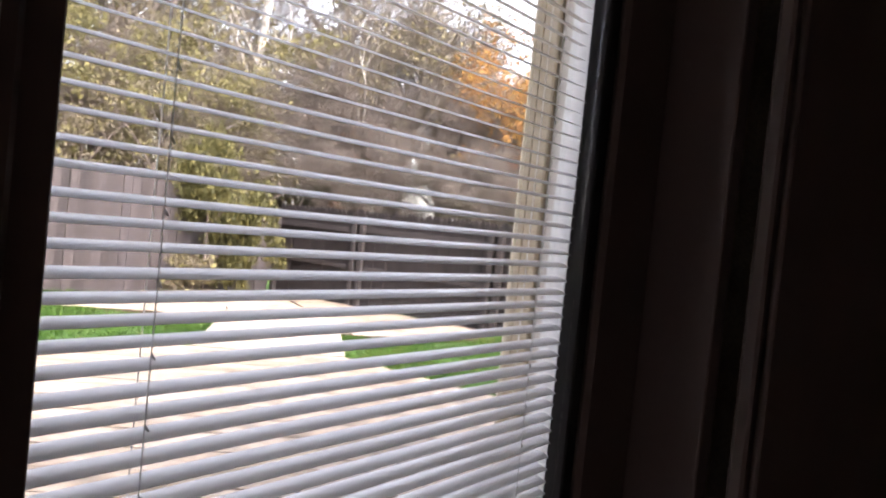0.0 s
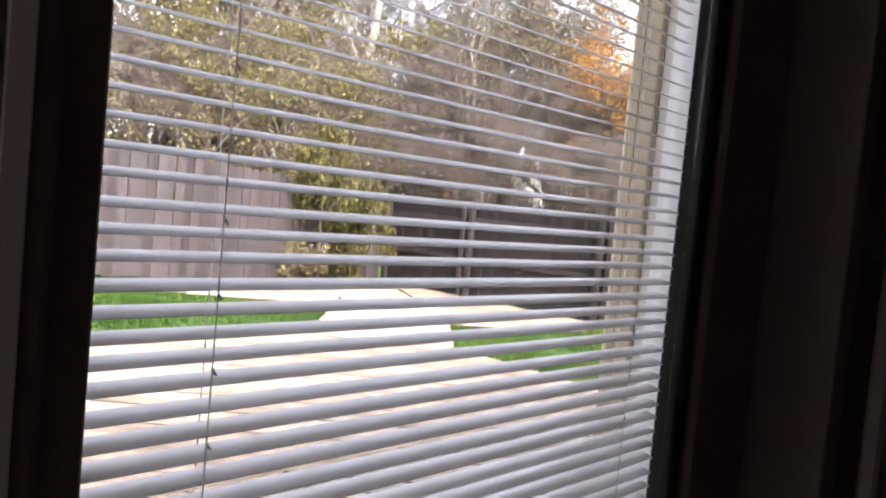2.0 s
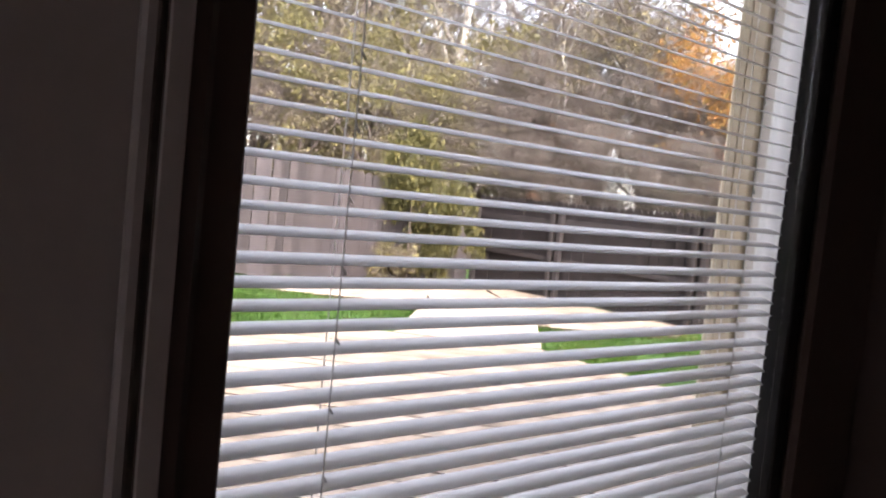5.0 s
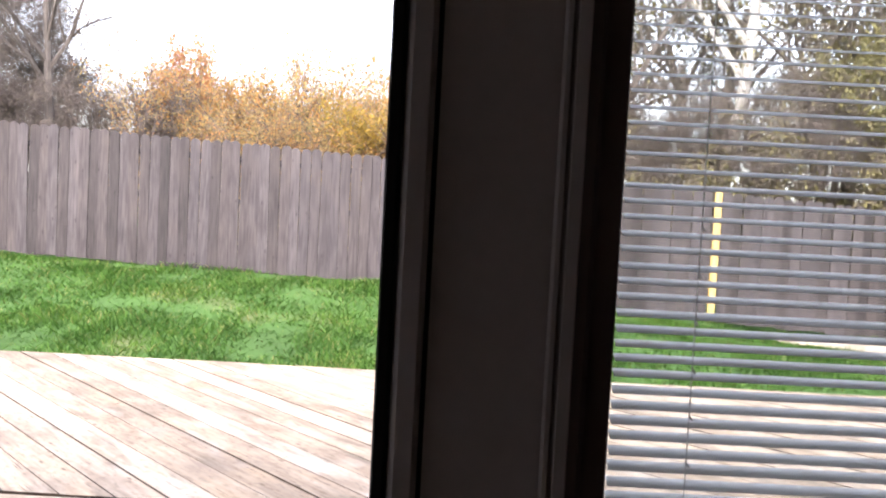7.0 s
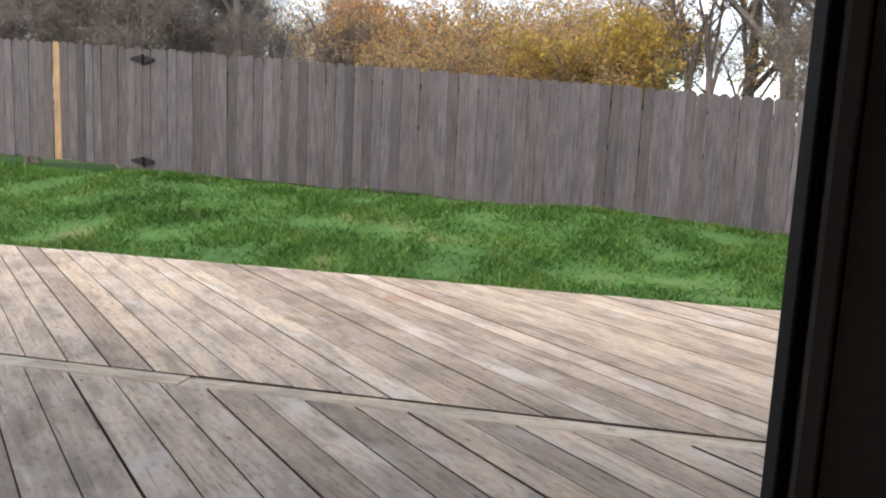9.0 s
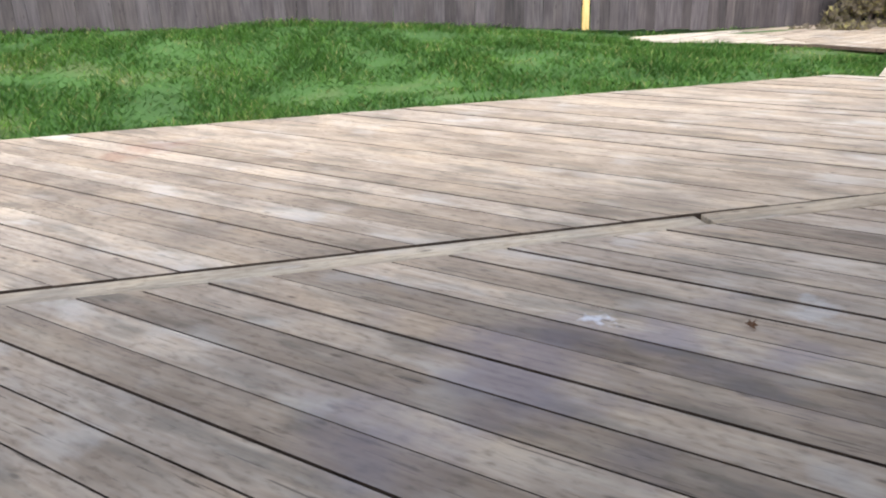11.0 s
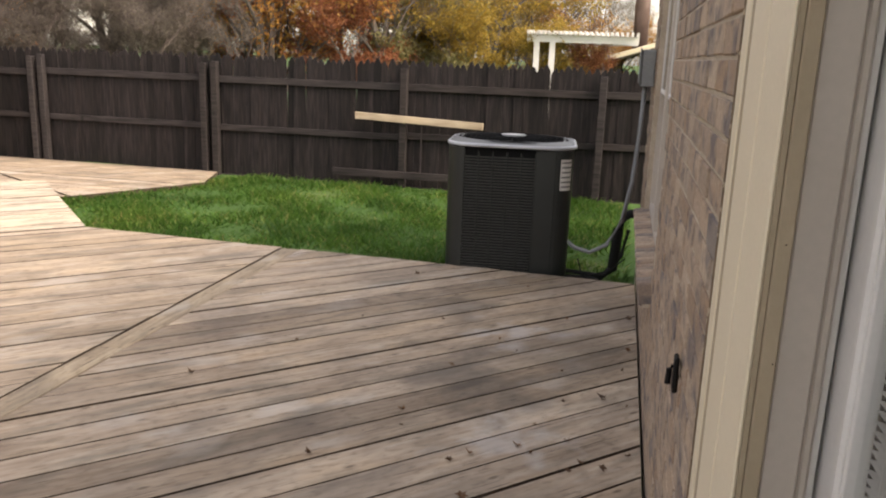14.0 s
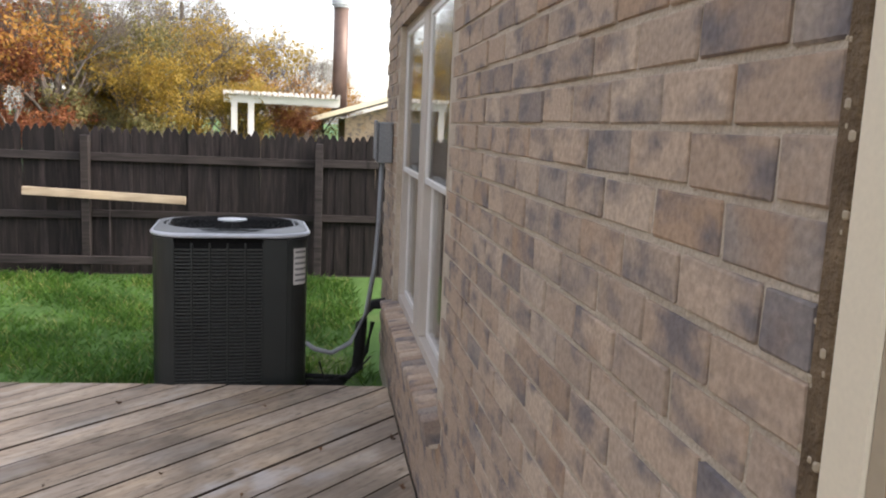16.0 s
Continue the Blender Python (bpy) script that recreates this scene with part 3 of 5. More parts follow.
def back_fence():
    rng = random.Random(7)
    fence = thing("fence_back", "weathered grey board fence along the back of the lawn", "fence", kind="structure")
    meshes = [mesh_of(picket_mesh(0.1405, 1.84, "dog", k), "picket", fence_grey) for k in range(3)]
    gold = mesh_of(picket_mesh(0.10, 1.84, "dog", 5), "picket", yellow_wood)
    amber = mesh_of(picket_mesh(0.12, 1.84, "dog", 5), "picket", orange_wood)
    x = -15.0
    while x < FENCE_X - 0.1:
        top = float(np.interp(x, [-9, -2, 1.3, 5.1, 11.35], [2.48, 2.21, 2.06, 1.86, 1.5]))
        new_board = abs(x + 7.45) < 0.07 or abs(x - 5.14) < 0.07
        o = put(new("picket", (amber if x < 0 else gold) if new_board else rng.choice(meshes)), fence)
        o.matrix_basis = pose(x, FENCE_Y + rng.uniform(-0.006, 0.006), top - 1.84 + rng.uniform(-0.018, 0.012), 0, rng.uniform(-0.5, 0.5), rng.uniform(-1, 1))
        x += 0.142 * rng.uniform(0.992, 1.014)
    for z in (0.35, 1.0, 1.6):
        bm = bmesh.new()
        for a, b in ((-15, -2), (-2, 5.1), (5.1, 11.3)):
            za, zb = (float(np.interp(v, [-9, -2, 1.3, 5.1, 11.35], [2.48, 2.21, 2.06, 1.86, 1.5])) - 1.84 + z for v in (a, b))
            tube([(a, FENCE_Y + 0.04, za), (b, FENCE_Y + 0.04, zb)], 0.04, 4, bm)
        part("rail", bm, fence_rail, fence)
    for k, z in enumerate((2.19, 0.63)):
        h = thing("gate_hinge", "black iron strap hinge on the fence boards", "hinge", "gate hinges", at=(-5.95, FENCE_Y - 0.026, z))
        bm = bmesh.new()
        for s in (-1, 1):
            lo = [bm.verts.new((s * u, -0.0, v)) for u, v in ((0.03, -0.06), (0.2, -0.016), (0.2, 0.022), (0.03, 0.06))]
            hi = [bm.verts.new((v.co.x, -0.012, v.co.z)) for v in lo]
            bm.faces.new(hi)
            bm.faces.new(lo)
            for i in range(4):
                bm.faces.new((lo[i], lo[(i + 1) % 4], hi[(i + 1) % 4], hi[i]))
        bmesh.ops.recalc_face_normals(bm, faces=bm.faces)
        part("strap", bm, iron, h)
        part("pin", tube([(0, -0.015, -0.07), (0, -0.015, 0.07)], 0.03, 8), iron, h)


back_fence()


def side_fence():
    rng = random.Random(17)
    fence = thing("fence_side", "dark weathered picket fence seen from its rail side", "fence", kind="structure")
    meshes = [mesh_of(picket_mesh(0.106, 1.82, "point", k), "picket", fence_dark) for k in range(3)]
    y = -4.0
    while y < FENCE_Y:
        o = put(new("picket", rng.choice(meshes)), fence)
        o.matrix_basis = pose(FENCE_X + 0.098 + rng.uniform(-0.010, 0.010), y, -0.33 + rng.uniform(-0.03, 0.02), 0, rng.uniform(-0.7, 0.7), 90 + rng.uniform(-2, 2))
        y += 0.088 * rng.uniform(0.97, 1.04)
    for y, pair in ((-2.4, 0), (0.1, 0), (2.70, 0), (5.25, 0), (7.94, 1), (10.66, 1), (12.72, 0)):
        for k in range(1 + pair):
            part("post", box(FENCE_X - 0.05, FENCE_X + 0.04, y - 0.045 + 0.17 * k, y + 0.045 + 0.17 * k, -0.5, 1.39 - 0.03 * k, 0.006), fence_rail, fence)
    for z, h in ((1.15, 0.09), (0.51, 0.08), (-0.2, 0.08)):
        for a, b in ((-4, 0.1), (0.1, 2.7), (2.7, 5.25), (5.25, 7.94), (8.1, 10.66), (10.83, 12.7)):
            dz = rng.uniform(-0.015, 0.015)
            part("rail", box(FENCE_X + 0.042, FENCE_X + 0.079, a + 0.005, b - 0.005, z + dz - h / 2, z + dz + h / 2, 0.004), fence_rail, fence)
    o = thing("loose_plank", "bare pale plank nailed across the dark fence", "plank", "nailed planks")
    bm = box(-0.02, 0.02, -0.86, 0.86, -0.045, 0.045, 0.004)
    bmesh.ops.rotate(bm, cent=(0, 0, 0), matrix=Matrix.Rotation(radians(2.2), 3, "X"), verts=bm.verts)
    bmesh.ops.translate(bm, vec=(FENCE_X - 0.072, 5.03, 0.735), verts=bm.verts)
    part("board", bm, loose_wood, o)
    o = thing("loose_plank", "weathered split plank nailed low on the dark fence", "plank", "nailed planks")
    part("board", box(FENCE_X - 0.09, FENCE_X - 0.052, 3.7, 6.2, -0.04, 0.055, 0.006), fence_rail, o)
    o = thing("fence_stake", "thin pale upright lath behind the fence rails", "stake")
    part("lath", box(FENCE_X + 0.02, FENCE_X + 0.036, 5.005, 5.018, -0.4, 0.70), fence_grey, o)


side_fence()


# ---- house: brick wall, door opening, room ----
COURSE, PITCH = 0.080, 0.2035


def house_shell():
    back = WALL_Y - 0.006
    w = thing("wall_brick", "mottled tan and grey brick house wall", "wall", kind="structure")
    part("mortar_bed", box(BRICK_X, 4.94, 2.0, back, -0.4, 2.75), mortar, w)
    part("mortar_bed", box(4.94, 6.86, 2.0, back, -0.4, 0.545), mortar, w)
    part("mortar_bed", box(4.94, 6.86, 2.0, back, 2.24, 2.75), mortar, w)
    part("mortar_bed", box(6.86, 7.7, 2.0, back, -0.4, 2.75), mortar, w)
    part("edge_joint", box(BRICK_X - 0.0325, BRICK_X - 0.001, 2.12, back + 0.0115, -0.05, 2.75, 0.004), edge_mortar, w, "crumbly brown mortar edge")
    lumps, rng = bmesh.new(), random.Random(77)
    for k in range(70):
        z, size = rng.uniform(0.1, 2.6), rng.uniform(0.0018, 0.0045)
        z = round((z + 0.02) / COURSE) * COURSE - 0.02 + rng.uniform(-0.012, 0.012) if k % 3 else z
        x = BRICK_X - 0.016 + rng.uniform(-0.014, 0.014)
        box(x - size, x + size, back, back + 0.0105 + size * 0.8, z - size * 1.3, z + size * 1.3, size * 0.5, lumps)
    part("mortar_lumps", lumps, tan_trim_and_shade, w, "pale lumps of squeezed-out mortar")
    tagged(new("wall_brick_left", mesh_of(box(-9, HINGE_X - 0.16, 2.0, WALL_Y, -0.4, 2.75), "wall_brick_left", mortar)), "tan house wall beside the door", "wall", kind="structure")
    tagged(new("wall_header", mesh_of(box(HINGE_X - 0.16, BRICK_X, 2.0, WALL_Y, DOOR_TOP + 0.05, 2.75), "wall_header", cream)), "cream boarded header above the door", "wall", kind="structure")
    for name, b in (("wall_room_east", (5.0, 5.2, -4.2, 1.99, 0, 2.6)), ("wall_room_west", (-3.2, -3.0, -4.2, 1.99, 0, 2.6)), ("wall_room_south", (-3.2, 5.2, -4.4, -4.2, 0, 2.6))):
        tagged(new(name, mesh_of(box(*b), name, room_wall)), "tan painted wall of the unlit room", "wall", kind="structure")
    tagged(new("wall_end", mesh_of(box(7.5, 7.7, -4.4, 1.998, -0.4, 2.75), "wall_end", mortar)), "tan end wall of the house", "wall", kind="structure")
    # the right wall's darker colour has the room's shade painted in
    for name, x0, x1, paint in (("wall_lining_left", -3.0, HINGE_X - 0.16, room_wall), ("wall_lining_right", LEAF_R + 0.15, 4.9, shaded_lining)):
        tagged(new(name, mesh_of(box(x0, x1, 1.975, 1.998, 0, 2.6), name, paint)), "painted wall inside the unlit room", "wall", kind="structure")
    tagged(new("floor", mesh_of(box(-3.2, 5.2, -4.4, 2.0, -0.1, 0.02), "floor", room_floor)), "tan floor of the unlit room", "floor", kind="structure")
    tagged(new("ceiling", mesh_of(box(-3.2, 5.2, -4.4, 2.0, 2.6, 2.7), "ceiling", ceiling_mat)), "dim ceiling of the unlit room", "ceiling", kind="structure")
    tagged(new("roof", mesh_of(box(-9.2, 7.9, -4.8, 2.32, 2.76, 2.95), "roof", roof_mat)), "brown shingle roof of the house", "roof", kind="structure")
    tagged(new("threshold", mesh_of(box(HINGE_X - 0.03, LEAF_R, 2.0, 2.25, -0.05, 0.03, 0.006), "threshold", rubber)), "dark metal door threshold", "threshold", kind="structure")


house_shell()


def door_casing():
    """Jambs, cream boards outside, casing inside with the room's shade in its colour."""
    o = thing("door_frame", "cream boarded door surround with taupe jamb", "door frame", kind="structure")
    top = DOOR_TOP + 0.06
    part("jamb", box(LEAF_R + 0.004, LEAF_R + 0.045, 2.0, 2.125, 0.03, top, 0.002), shaded_lining, o, "inner jamb with room shade painted in")
    part("jamb", box(2.184, 2.325, 2.152, 2.2025, -0.03, top, 0.003), taupe, o, "taupe outer jamb")
    part("moulding", box(2.188, 2.325, 2.137, 2.1515, -0.03, top, 0.004), taupe, o, "rounded moulding along the jamb")
    part("moulding", box(2.2, 2.325, 2.125, 2.1365, -0.03, top, 0.002), taupe_pale, o, "thin pale moulding along the jamb")
    part("stop", box(2.178, 2.325, 2.203, 2.2245, -0.03, top, 0.002), tan_trim_and_shade, o, "tan stop strip")
    # side of the cream board, its shade put in as tan
    part("board_edge", box(2.1795, 2.325, 2.2255, 2.2335, -0.03, top, 0.001), tan_trim_and_shade, o, "cream board edge with its shade painted tan")
    part("board", box(2.1785, 2.3555, 2.234, 2.2405, -0.03, top, 0.003), cream, o)
    part("board", box(2.3575, 2.5165, 2.12, 2.242, -0.03, top, 0.004), cream, o)
    # tan strip paints the shadow where the boards step back
    part("strip", box(2.517, 2.540, 2.12, 2.2425, -0.03, top, 0.001), tan_trim_and_shade, o)
    part("board", box(2.5405, 2.601, 2.12, 2.2455, -0.03, top, 0.003), cream, o)
    nails = bmesh.new()
    for k, z in enumerate((0.42, 0.83, 1.16, 1.33, 1.72)):
        tube([(2.177, 2.208 + 0.004 * (k % 2), z), (2.1782, 2.208 + 0.004 * (k % 2), z)], 0.0012, 6, nails)
    part("nail_heads", nails, rubber, o, "dark nail heads in the stop strip")
    part("jamb", box(HINGE_X - 0.05, HINGE_X - 0.004, 2.0, 2.2, -0.03, top, 0.003), white_paint, o)
    part("board", box(HINGE_X - 0.16, HINGE_X - 0.03, 2.201, 2.236, -0.03, top, 0.004), cream, o)
    part("head", box(HINGE_X - 0.05, LEAF_R + 0.045, 2.0, 2.2, DOOR_TOP + 0.004, DOOR_TOP + 0.05, 0.003), white_paint, o)
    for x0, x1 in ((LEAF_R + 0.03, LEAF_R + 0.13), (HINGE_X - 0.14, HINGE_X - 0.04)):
        part("casing", box(x0, x1, 1.955, 1.974, 0.02, DOOR_TOP + 0.13, 0.004), shaded_lining, o, "inner casing with room shade painted in")
        part("casing", box(x0 + 0.02, x0 + 0.045, 1.945, 1.954, 0.02, DOOR_TOP + 0.13, 0.003), shaded_lining, o, "inner casing with room shade painted in")
    part("casing", box(HINGE_X - 0.14, LEAF_R + 0.13, 1.955, 1.974, DOOR_TOP + 0.131, DOOR_TOP + 0.23, 0.004), shaded_lining, o, "inner casing with room shade painted in")


door_casing()


def ring(x0, x1, z0, z1, w, y0, y1, bevel=0.003):
    """A rectangular frame in the wall's plane."""
    bm = bmesh.new()
    box(x0, x0 + w, y0, y1, z0, z1, bevel, bm)
    box(x1 - w, x1, y0, y1, z0, z1, bevel, bm)
    box(x0 + w, x1 - w, y0, y1, z0, z0 + w, bevel, bm)
    box(x0 + w, x1 - w, y0, y1, z1 - w, z1, bevel, bm)
    return bm


GLASS_Z0, GLASS_Z1 = 0.27, 1.90


def fixed_leaf():
    o = thing("door_1", "white glazed door leaf, closed, with blinds between its panes", "door", kind="structure")
    y0, y1 = 2.082, 2.120
    part("stile", box(STILE_X + 0.012, GLASS_L - 0.02, y1 - 0.012, y1, 0.035, DOOR_TOP, 0.003), white_paint, o)
    part("stile_lining", box(STILE_X + 0.012, GLASS_L - 0.02, y0, y1 - 0.0125, 0.035, DOOR_TOP, 0.003), stile_paint, o, "inner face of the meeting stile, painted taupe as half lit")
    part("stile", box(GLASS_R + 0.02, LEAF_R, y1 - 0.012, y1, 0.035, DOOR_TOP, 0.003), white_paint, o)
    # inner face of the white leaf, darkened to look unlit
    part("stile_lining", box(GLASS_R + 0.02, LEAF_R, y0, y1 - 0.0125, 0.035, DOOR_TOP, 0.003), shaded_lining, o, "inner face of the door, room shade painted dark brown")
    part("rail", box(GLASS_L - 0.02, GLASS_R + 0.02, y0, y1, 0.035, GLASS_Z0 - 0.02, 0.003), white_paint, o)
    part("rail", box(GLASS_L - 0.02, GLASS_R + 0.02, y0, y1, GLASS_Z1 + 0.02, DOOR_TOP, 0.003), white_paint, o)
    for ya, yb, paint in ((y0 - 0.013, y0 - 0.001, shaded_lining), (y1 + 0.001, y1 + 0.013, white_paint)):
        part("lite_frame", ring(GLASS_L - 0.045, GLASS_R + 0.045, GLASS_Z0 - 0.045, GLASS_Z1 + 0.045, 0.022, ya, yb, 0.005), paint, o, "raised moulding round the glass")
    part("lite_frame", box(GLASS_L - 0.047, GLASS_L - 0.036, y0 - 0.0155, y0 - 0.0135, GLASS_Z0 - 0.045, GLASS_Z1 + 0.045, 0.0008), stile_paint, o, "taupe bead on the glass moulding")
    part("lite_frame", box(GLASS_L - 0.056, GLASS_L - 0.048, y0 - 0.008, y0 - 0.001, GLASS_Z0 - 0.045, GLASS_Z1 + 0.045, 0.002), stile_paint, o, "taupe bead beside the glass moulding")
    # right return is near-black to keep it in shade against the daylight
    part("lite_frame", box(GLASS_R + 0.002, GLASS_R + 0.024, y0 - 0.004, 2.100, GLASS_Z0 - 0.024, GLASS_Z1 + 0.024, 0.002), rubber, o, "inner return of the glass frame, shade painted near-black")
    bm = box(GLASS_L - 0.024, GLASS_L - 0.002, y0 - 0.004, 2.100, GLASS_Z0 - 0.024, GLASS_Z1 + 0.024, 0.002)
    box(GLASS_L - 0.002, GLASS_R + 0.002, y0 - 0.004, 2.100, GLASS_Z0 - 0.024, GLASS_Z0 - 0.002, 0.002, bm)
    box(GLASS_L - 0.002, GLASS_R + 0.002, y0 - 0.004, 2.100, GLASS_Z1 + 0.002, GLASS_Z1 + 0.024, 0.002, bm)
    part("lite_frame", bm, shaded_lining, o, "inner return of the glass frame, room shade painted brown")
    part("lite_frame", ring(GLASS_L - 0.024, GLASS_R + 0.024, GLASS_Z0 - 0.024, GLASS_Z1 + 0.024, 0.014, 2.1005, y1 + 0.006, 0.001), white_paint, o, "white outer return of the glass frame")
    part("astragal", box(STILE_X + 0.014, STILE_X + 0.036, y0 - 0.012, y0 - 0.001, 0.035, DOOR_TOP, 0.004), stile_paint, o, "narrow moulding along the meeting edge")
    # no groove is cut: a flat dark strip paints its shade
    part("groove", box(STILE_X + 0.0365, STILE_X + 0.0405, y0 - 0.002, y0 - 0.0005, 0.035, DOOR_TOP), rubber, o, "dark strip for the shade of a groove beside the moulding")
    part("weatherstrip", box(STILE_X, STILE_X + 0.011, y0 - 0.01, y1 + 0.004, 0.035, DOOR_TOP, 0.002), rubber, o, "dark rubber weatherstrip")
    for y in (y0 + 0.004, y1 - 0.006):
        p = part("pane", box(GLASS_L - 0.002, GLASS_R + 0.002, y, y + 0.002, GLASS_Z0 - 0.002, GLASS_Z1 + 0.002), glass, o, "clear glass pane")
        p.visible_shadow = False


fixed_leaf()


def blind():
    o = thing("window_blind", "white half-open mini blind between door panes", "blind")
    w, pitch, tilt = 0.0150, 0.01296, radians(17)
    bm = bmesh.new()
    rows = []
    for i in range(5):
        u = -w / 2 + w * i / 4
        sag = 0.0011 * (1 - (2 * i / 4 - 1) ** 2)
        yy, zz = u * math.cos(tilt) - sag * math.sin(tilt), u * math.sin(tilt) + sag * math.cos(tilt)
        rows.append([(x, yy, zz) for x in (GLASS_L + 0.003, GLASS_R - 0.003)])
    for lift in (0.00012, -0.00012):
        v = [[bm.verts.new((x, y, z + lift)) for x, y, z in r] for r in rows]
        for a, b in zip(v, v[1:]):
            bm.faces.new((a[0], a[1], b[1], b[0]) if lift > 0 else (a[0], b[0], b[1], a[1]))
    slat = mesh_of(bm, "slat", blind_white, True)
    z = GLASS_Z0 + 0.0316
    rng = random.Random(2)
    while z < GLASS_Z1 - 0.03:
        s = put(new("slat", slat), o)
        s.matrix_basis = pose(0, LEAF_Y, z, rng.uniform(-1.2, 1.2), rng.uniform(-0.04, 0.04), 0)
        z += pitch
    part("head_rail", box(GLASS_L + 0.002, GLASS_R - 0.002, LEAF_Y - 0.009, LEAF_Y + 0.009, GLASS_Z1 - 0.026, GLASS_Z1 - 0.001, 0.002), blind_white, o)
    part("bottom_rail", box(GLASS_L + 0.003, GLASS_R - 0.003, LEAF_Y - 0.008, LEAF_Y + 0.008, GLASS_Z0 + 0.003, GLASS_Z0 + 0.016, 0.002), blind_white, o)
    for x in (GLASS_L + 0.068, GLASS_R - 0.065):
        for dx, dy in ((-0.002, -0.0092), (0.0035, 0.009)):
            part("ladder_cord", tube([(x + dx, LEAF_Y + dy, GLASS_Z0 + 0.01), (x + dx, LEAF_Y + dy, GLASS_Z1 - 0.02)], 0.00045, 4), cord_mat, o)
        rungs = bmesh.new()
        for k in range(40):
            zz = GLASS_Z0 + 0.04 + k * 0.03888
            tube([(x - 0.002, LEAF_Y - 0.0092, zz), (x + 0.001, LEAF_Y - 0.0086, zz - 0.0035)], 0.0009, 4, rungs)
        tagged(part("ladder_knots", rungs, blind_white, o, "small white knots on the ladder cord"), kind="stuff")


blind()


def open_leaf():
    """The opened leaf, swung into the room."""
    o = thing("door_2", "dark brown door leaf standing open into the room", "door", kind="structure", at=(HINGE_X, 2.07, 0))
    o.rotation_euler = (0, 0, radians(-82))
    t = 0.044
    part("stile", box(0.005, 0.16, -t, 0, 0.04, DOOR_TOP, 0.003), dark_wood, o)
    part("stile", box(0.84, 1.00, -t, 0, 0.04, DOOR_TOP, 0.003), dark_wood, o)
    part("rail", box(0.16, 0.84, -t, 0, 0.04, 0.25, 0.003), dark_wood, o)
    part("rail", box(0.16, 0.84, -t, 0, 1.9, DOOR_TOP, 0.003), dark_wood, o)
    part("panel", box(0.16, 0.84, -t + 0.012, -0.012, 0.25, 1.9), dark_wood, o)
    part("outer_face", box(0.006, 0.999, 0.001, 0.006, 0.04, DOOR_TOP, 0.002), white_paint, o, "white painted outer face")
    part("outer_moulding", ring(0.2, 0.8, 0.3, 1.86, 0.03, 0.0065, 0.018, 0.004), white_paint, o, "raised white moulding")
    part("latch_edge", box(1.0005, 1.004, -t + 0.004, -0.004, 0.04, DOOR_TOP), plain("worn_door_edge", (0.16, 0.13, 0.10), 0.7), o, "worn grey latch edge")
    part("knob", tube([(0.94, -t, 0.95), (0.94, -t - 0.03, 0.95), (0.94, -t - 0.04, 0.95), (0.94, -t - 0.07, 0.95)], [0.012, 0.012, 0.028, 0.022], 12), iron, o)


open_leaf()


# ---- window with its brick sill ----
def house_window():
    x0, x1, z0, z1, y = 4.94, 6.86, 0.56, 2.24, 2.19
    o = thing("window_1", "paired double-hung window with taupe mullion in the brick wall", "window", kind="structure")
    part("frame", ring(x0, x1, z0, z1, 0.05, y - 0.09, y + 0.012, 0.004), taupe, o)
    part("mullion", box(5.80, 5.98, y - 0.09, y + 0.022, z0 + 0.05, z1 - 0.05, 0.006), taupe, o)
    for a, b in ((x0 + 0.05, 5.80), (5.98, x1 - 0.05)):
        part("sash", ring(a, b, 1.37, z1 - 0.05, 0.032, y - 0.02, y + 0.012, 0.004), taupe_pale, o, "pale upper sash")
        part("sash", ring(a, b, z0 + 0.05, 1.41, 0.032, y - 0.055, y - 0.022, 0.004), taupe_pale, o, "pale lower sash")
        for yy, lo, hi in ((y + 0.002, 1.4, z1 - 0.08), (y - 0.032, z0 + 0.08, 1.38)):
            part("pane", box(a + 0.04, b - 0.04, yy, yy + 0.004, lo, hi), glass, o, "glass pane reflecting trees")
        part("shade", box(a + 0.02, b - 0.02, y - 0.13, y - 0.12, z0 + 0.05, z1 - 0.05), room_wall, o, "dark interior behind the pane")
    part("trim", box(x0 - 0.045, x0 - 0.002, WALL_Y - 0.05, WALL_Y - 0.014, z0, z1, 0.004), tan_trim_and_shade, o, "tan caulked edge")
    sill = thing("window_sill", "sloping rowlock brick sill under the window", "window sill", kind="structure")
    bm = box(-0.03, 0.03, -0.10, 0.075, -0.055, 0.055, 0.007)
    me = mesh_of(bm, "brick", brick_mat)
    part("mortar_bed", box(x0 - 0.12, x1 + 0.08, 2.0, WALL_Y + 0.035, 0.435, 0.535), mortar, sill)
    rng, x = random.Random(5), x0 - 0.09
    while x < x1 + 0.06:
        b = put(new("brick", me), sill)
        b.matrix_basis = pose(x, 2.225 + rng.uniform(-0.004, 0.004), 0.505 + rng.uniform(-0.003, 0.003), -9, 0, rng.uniform(-0.6, 0.6))
        x += 0.07


house_window()


# ---- air conditioner ----
def rounded(w, d, r, steps=6):
    out = []
    for cx, cy, a0 in ((w / 2 - r, d / 2 - r, 0), (-w / 2 + r, d / 2 - r, 90), (-w / 2 + r, -d / 2 + r, 180), (w / 2 - r, -d / 2 + r, 270)):
        for k in range(steps + 1):
            a = radians(a0 + 90 * k / steps)
            out.append((cx + r * math.cos(a), cy + r * math.sin(a)))
    return out


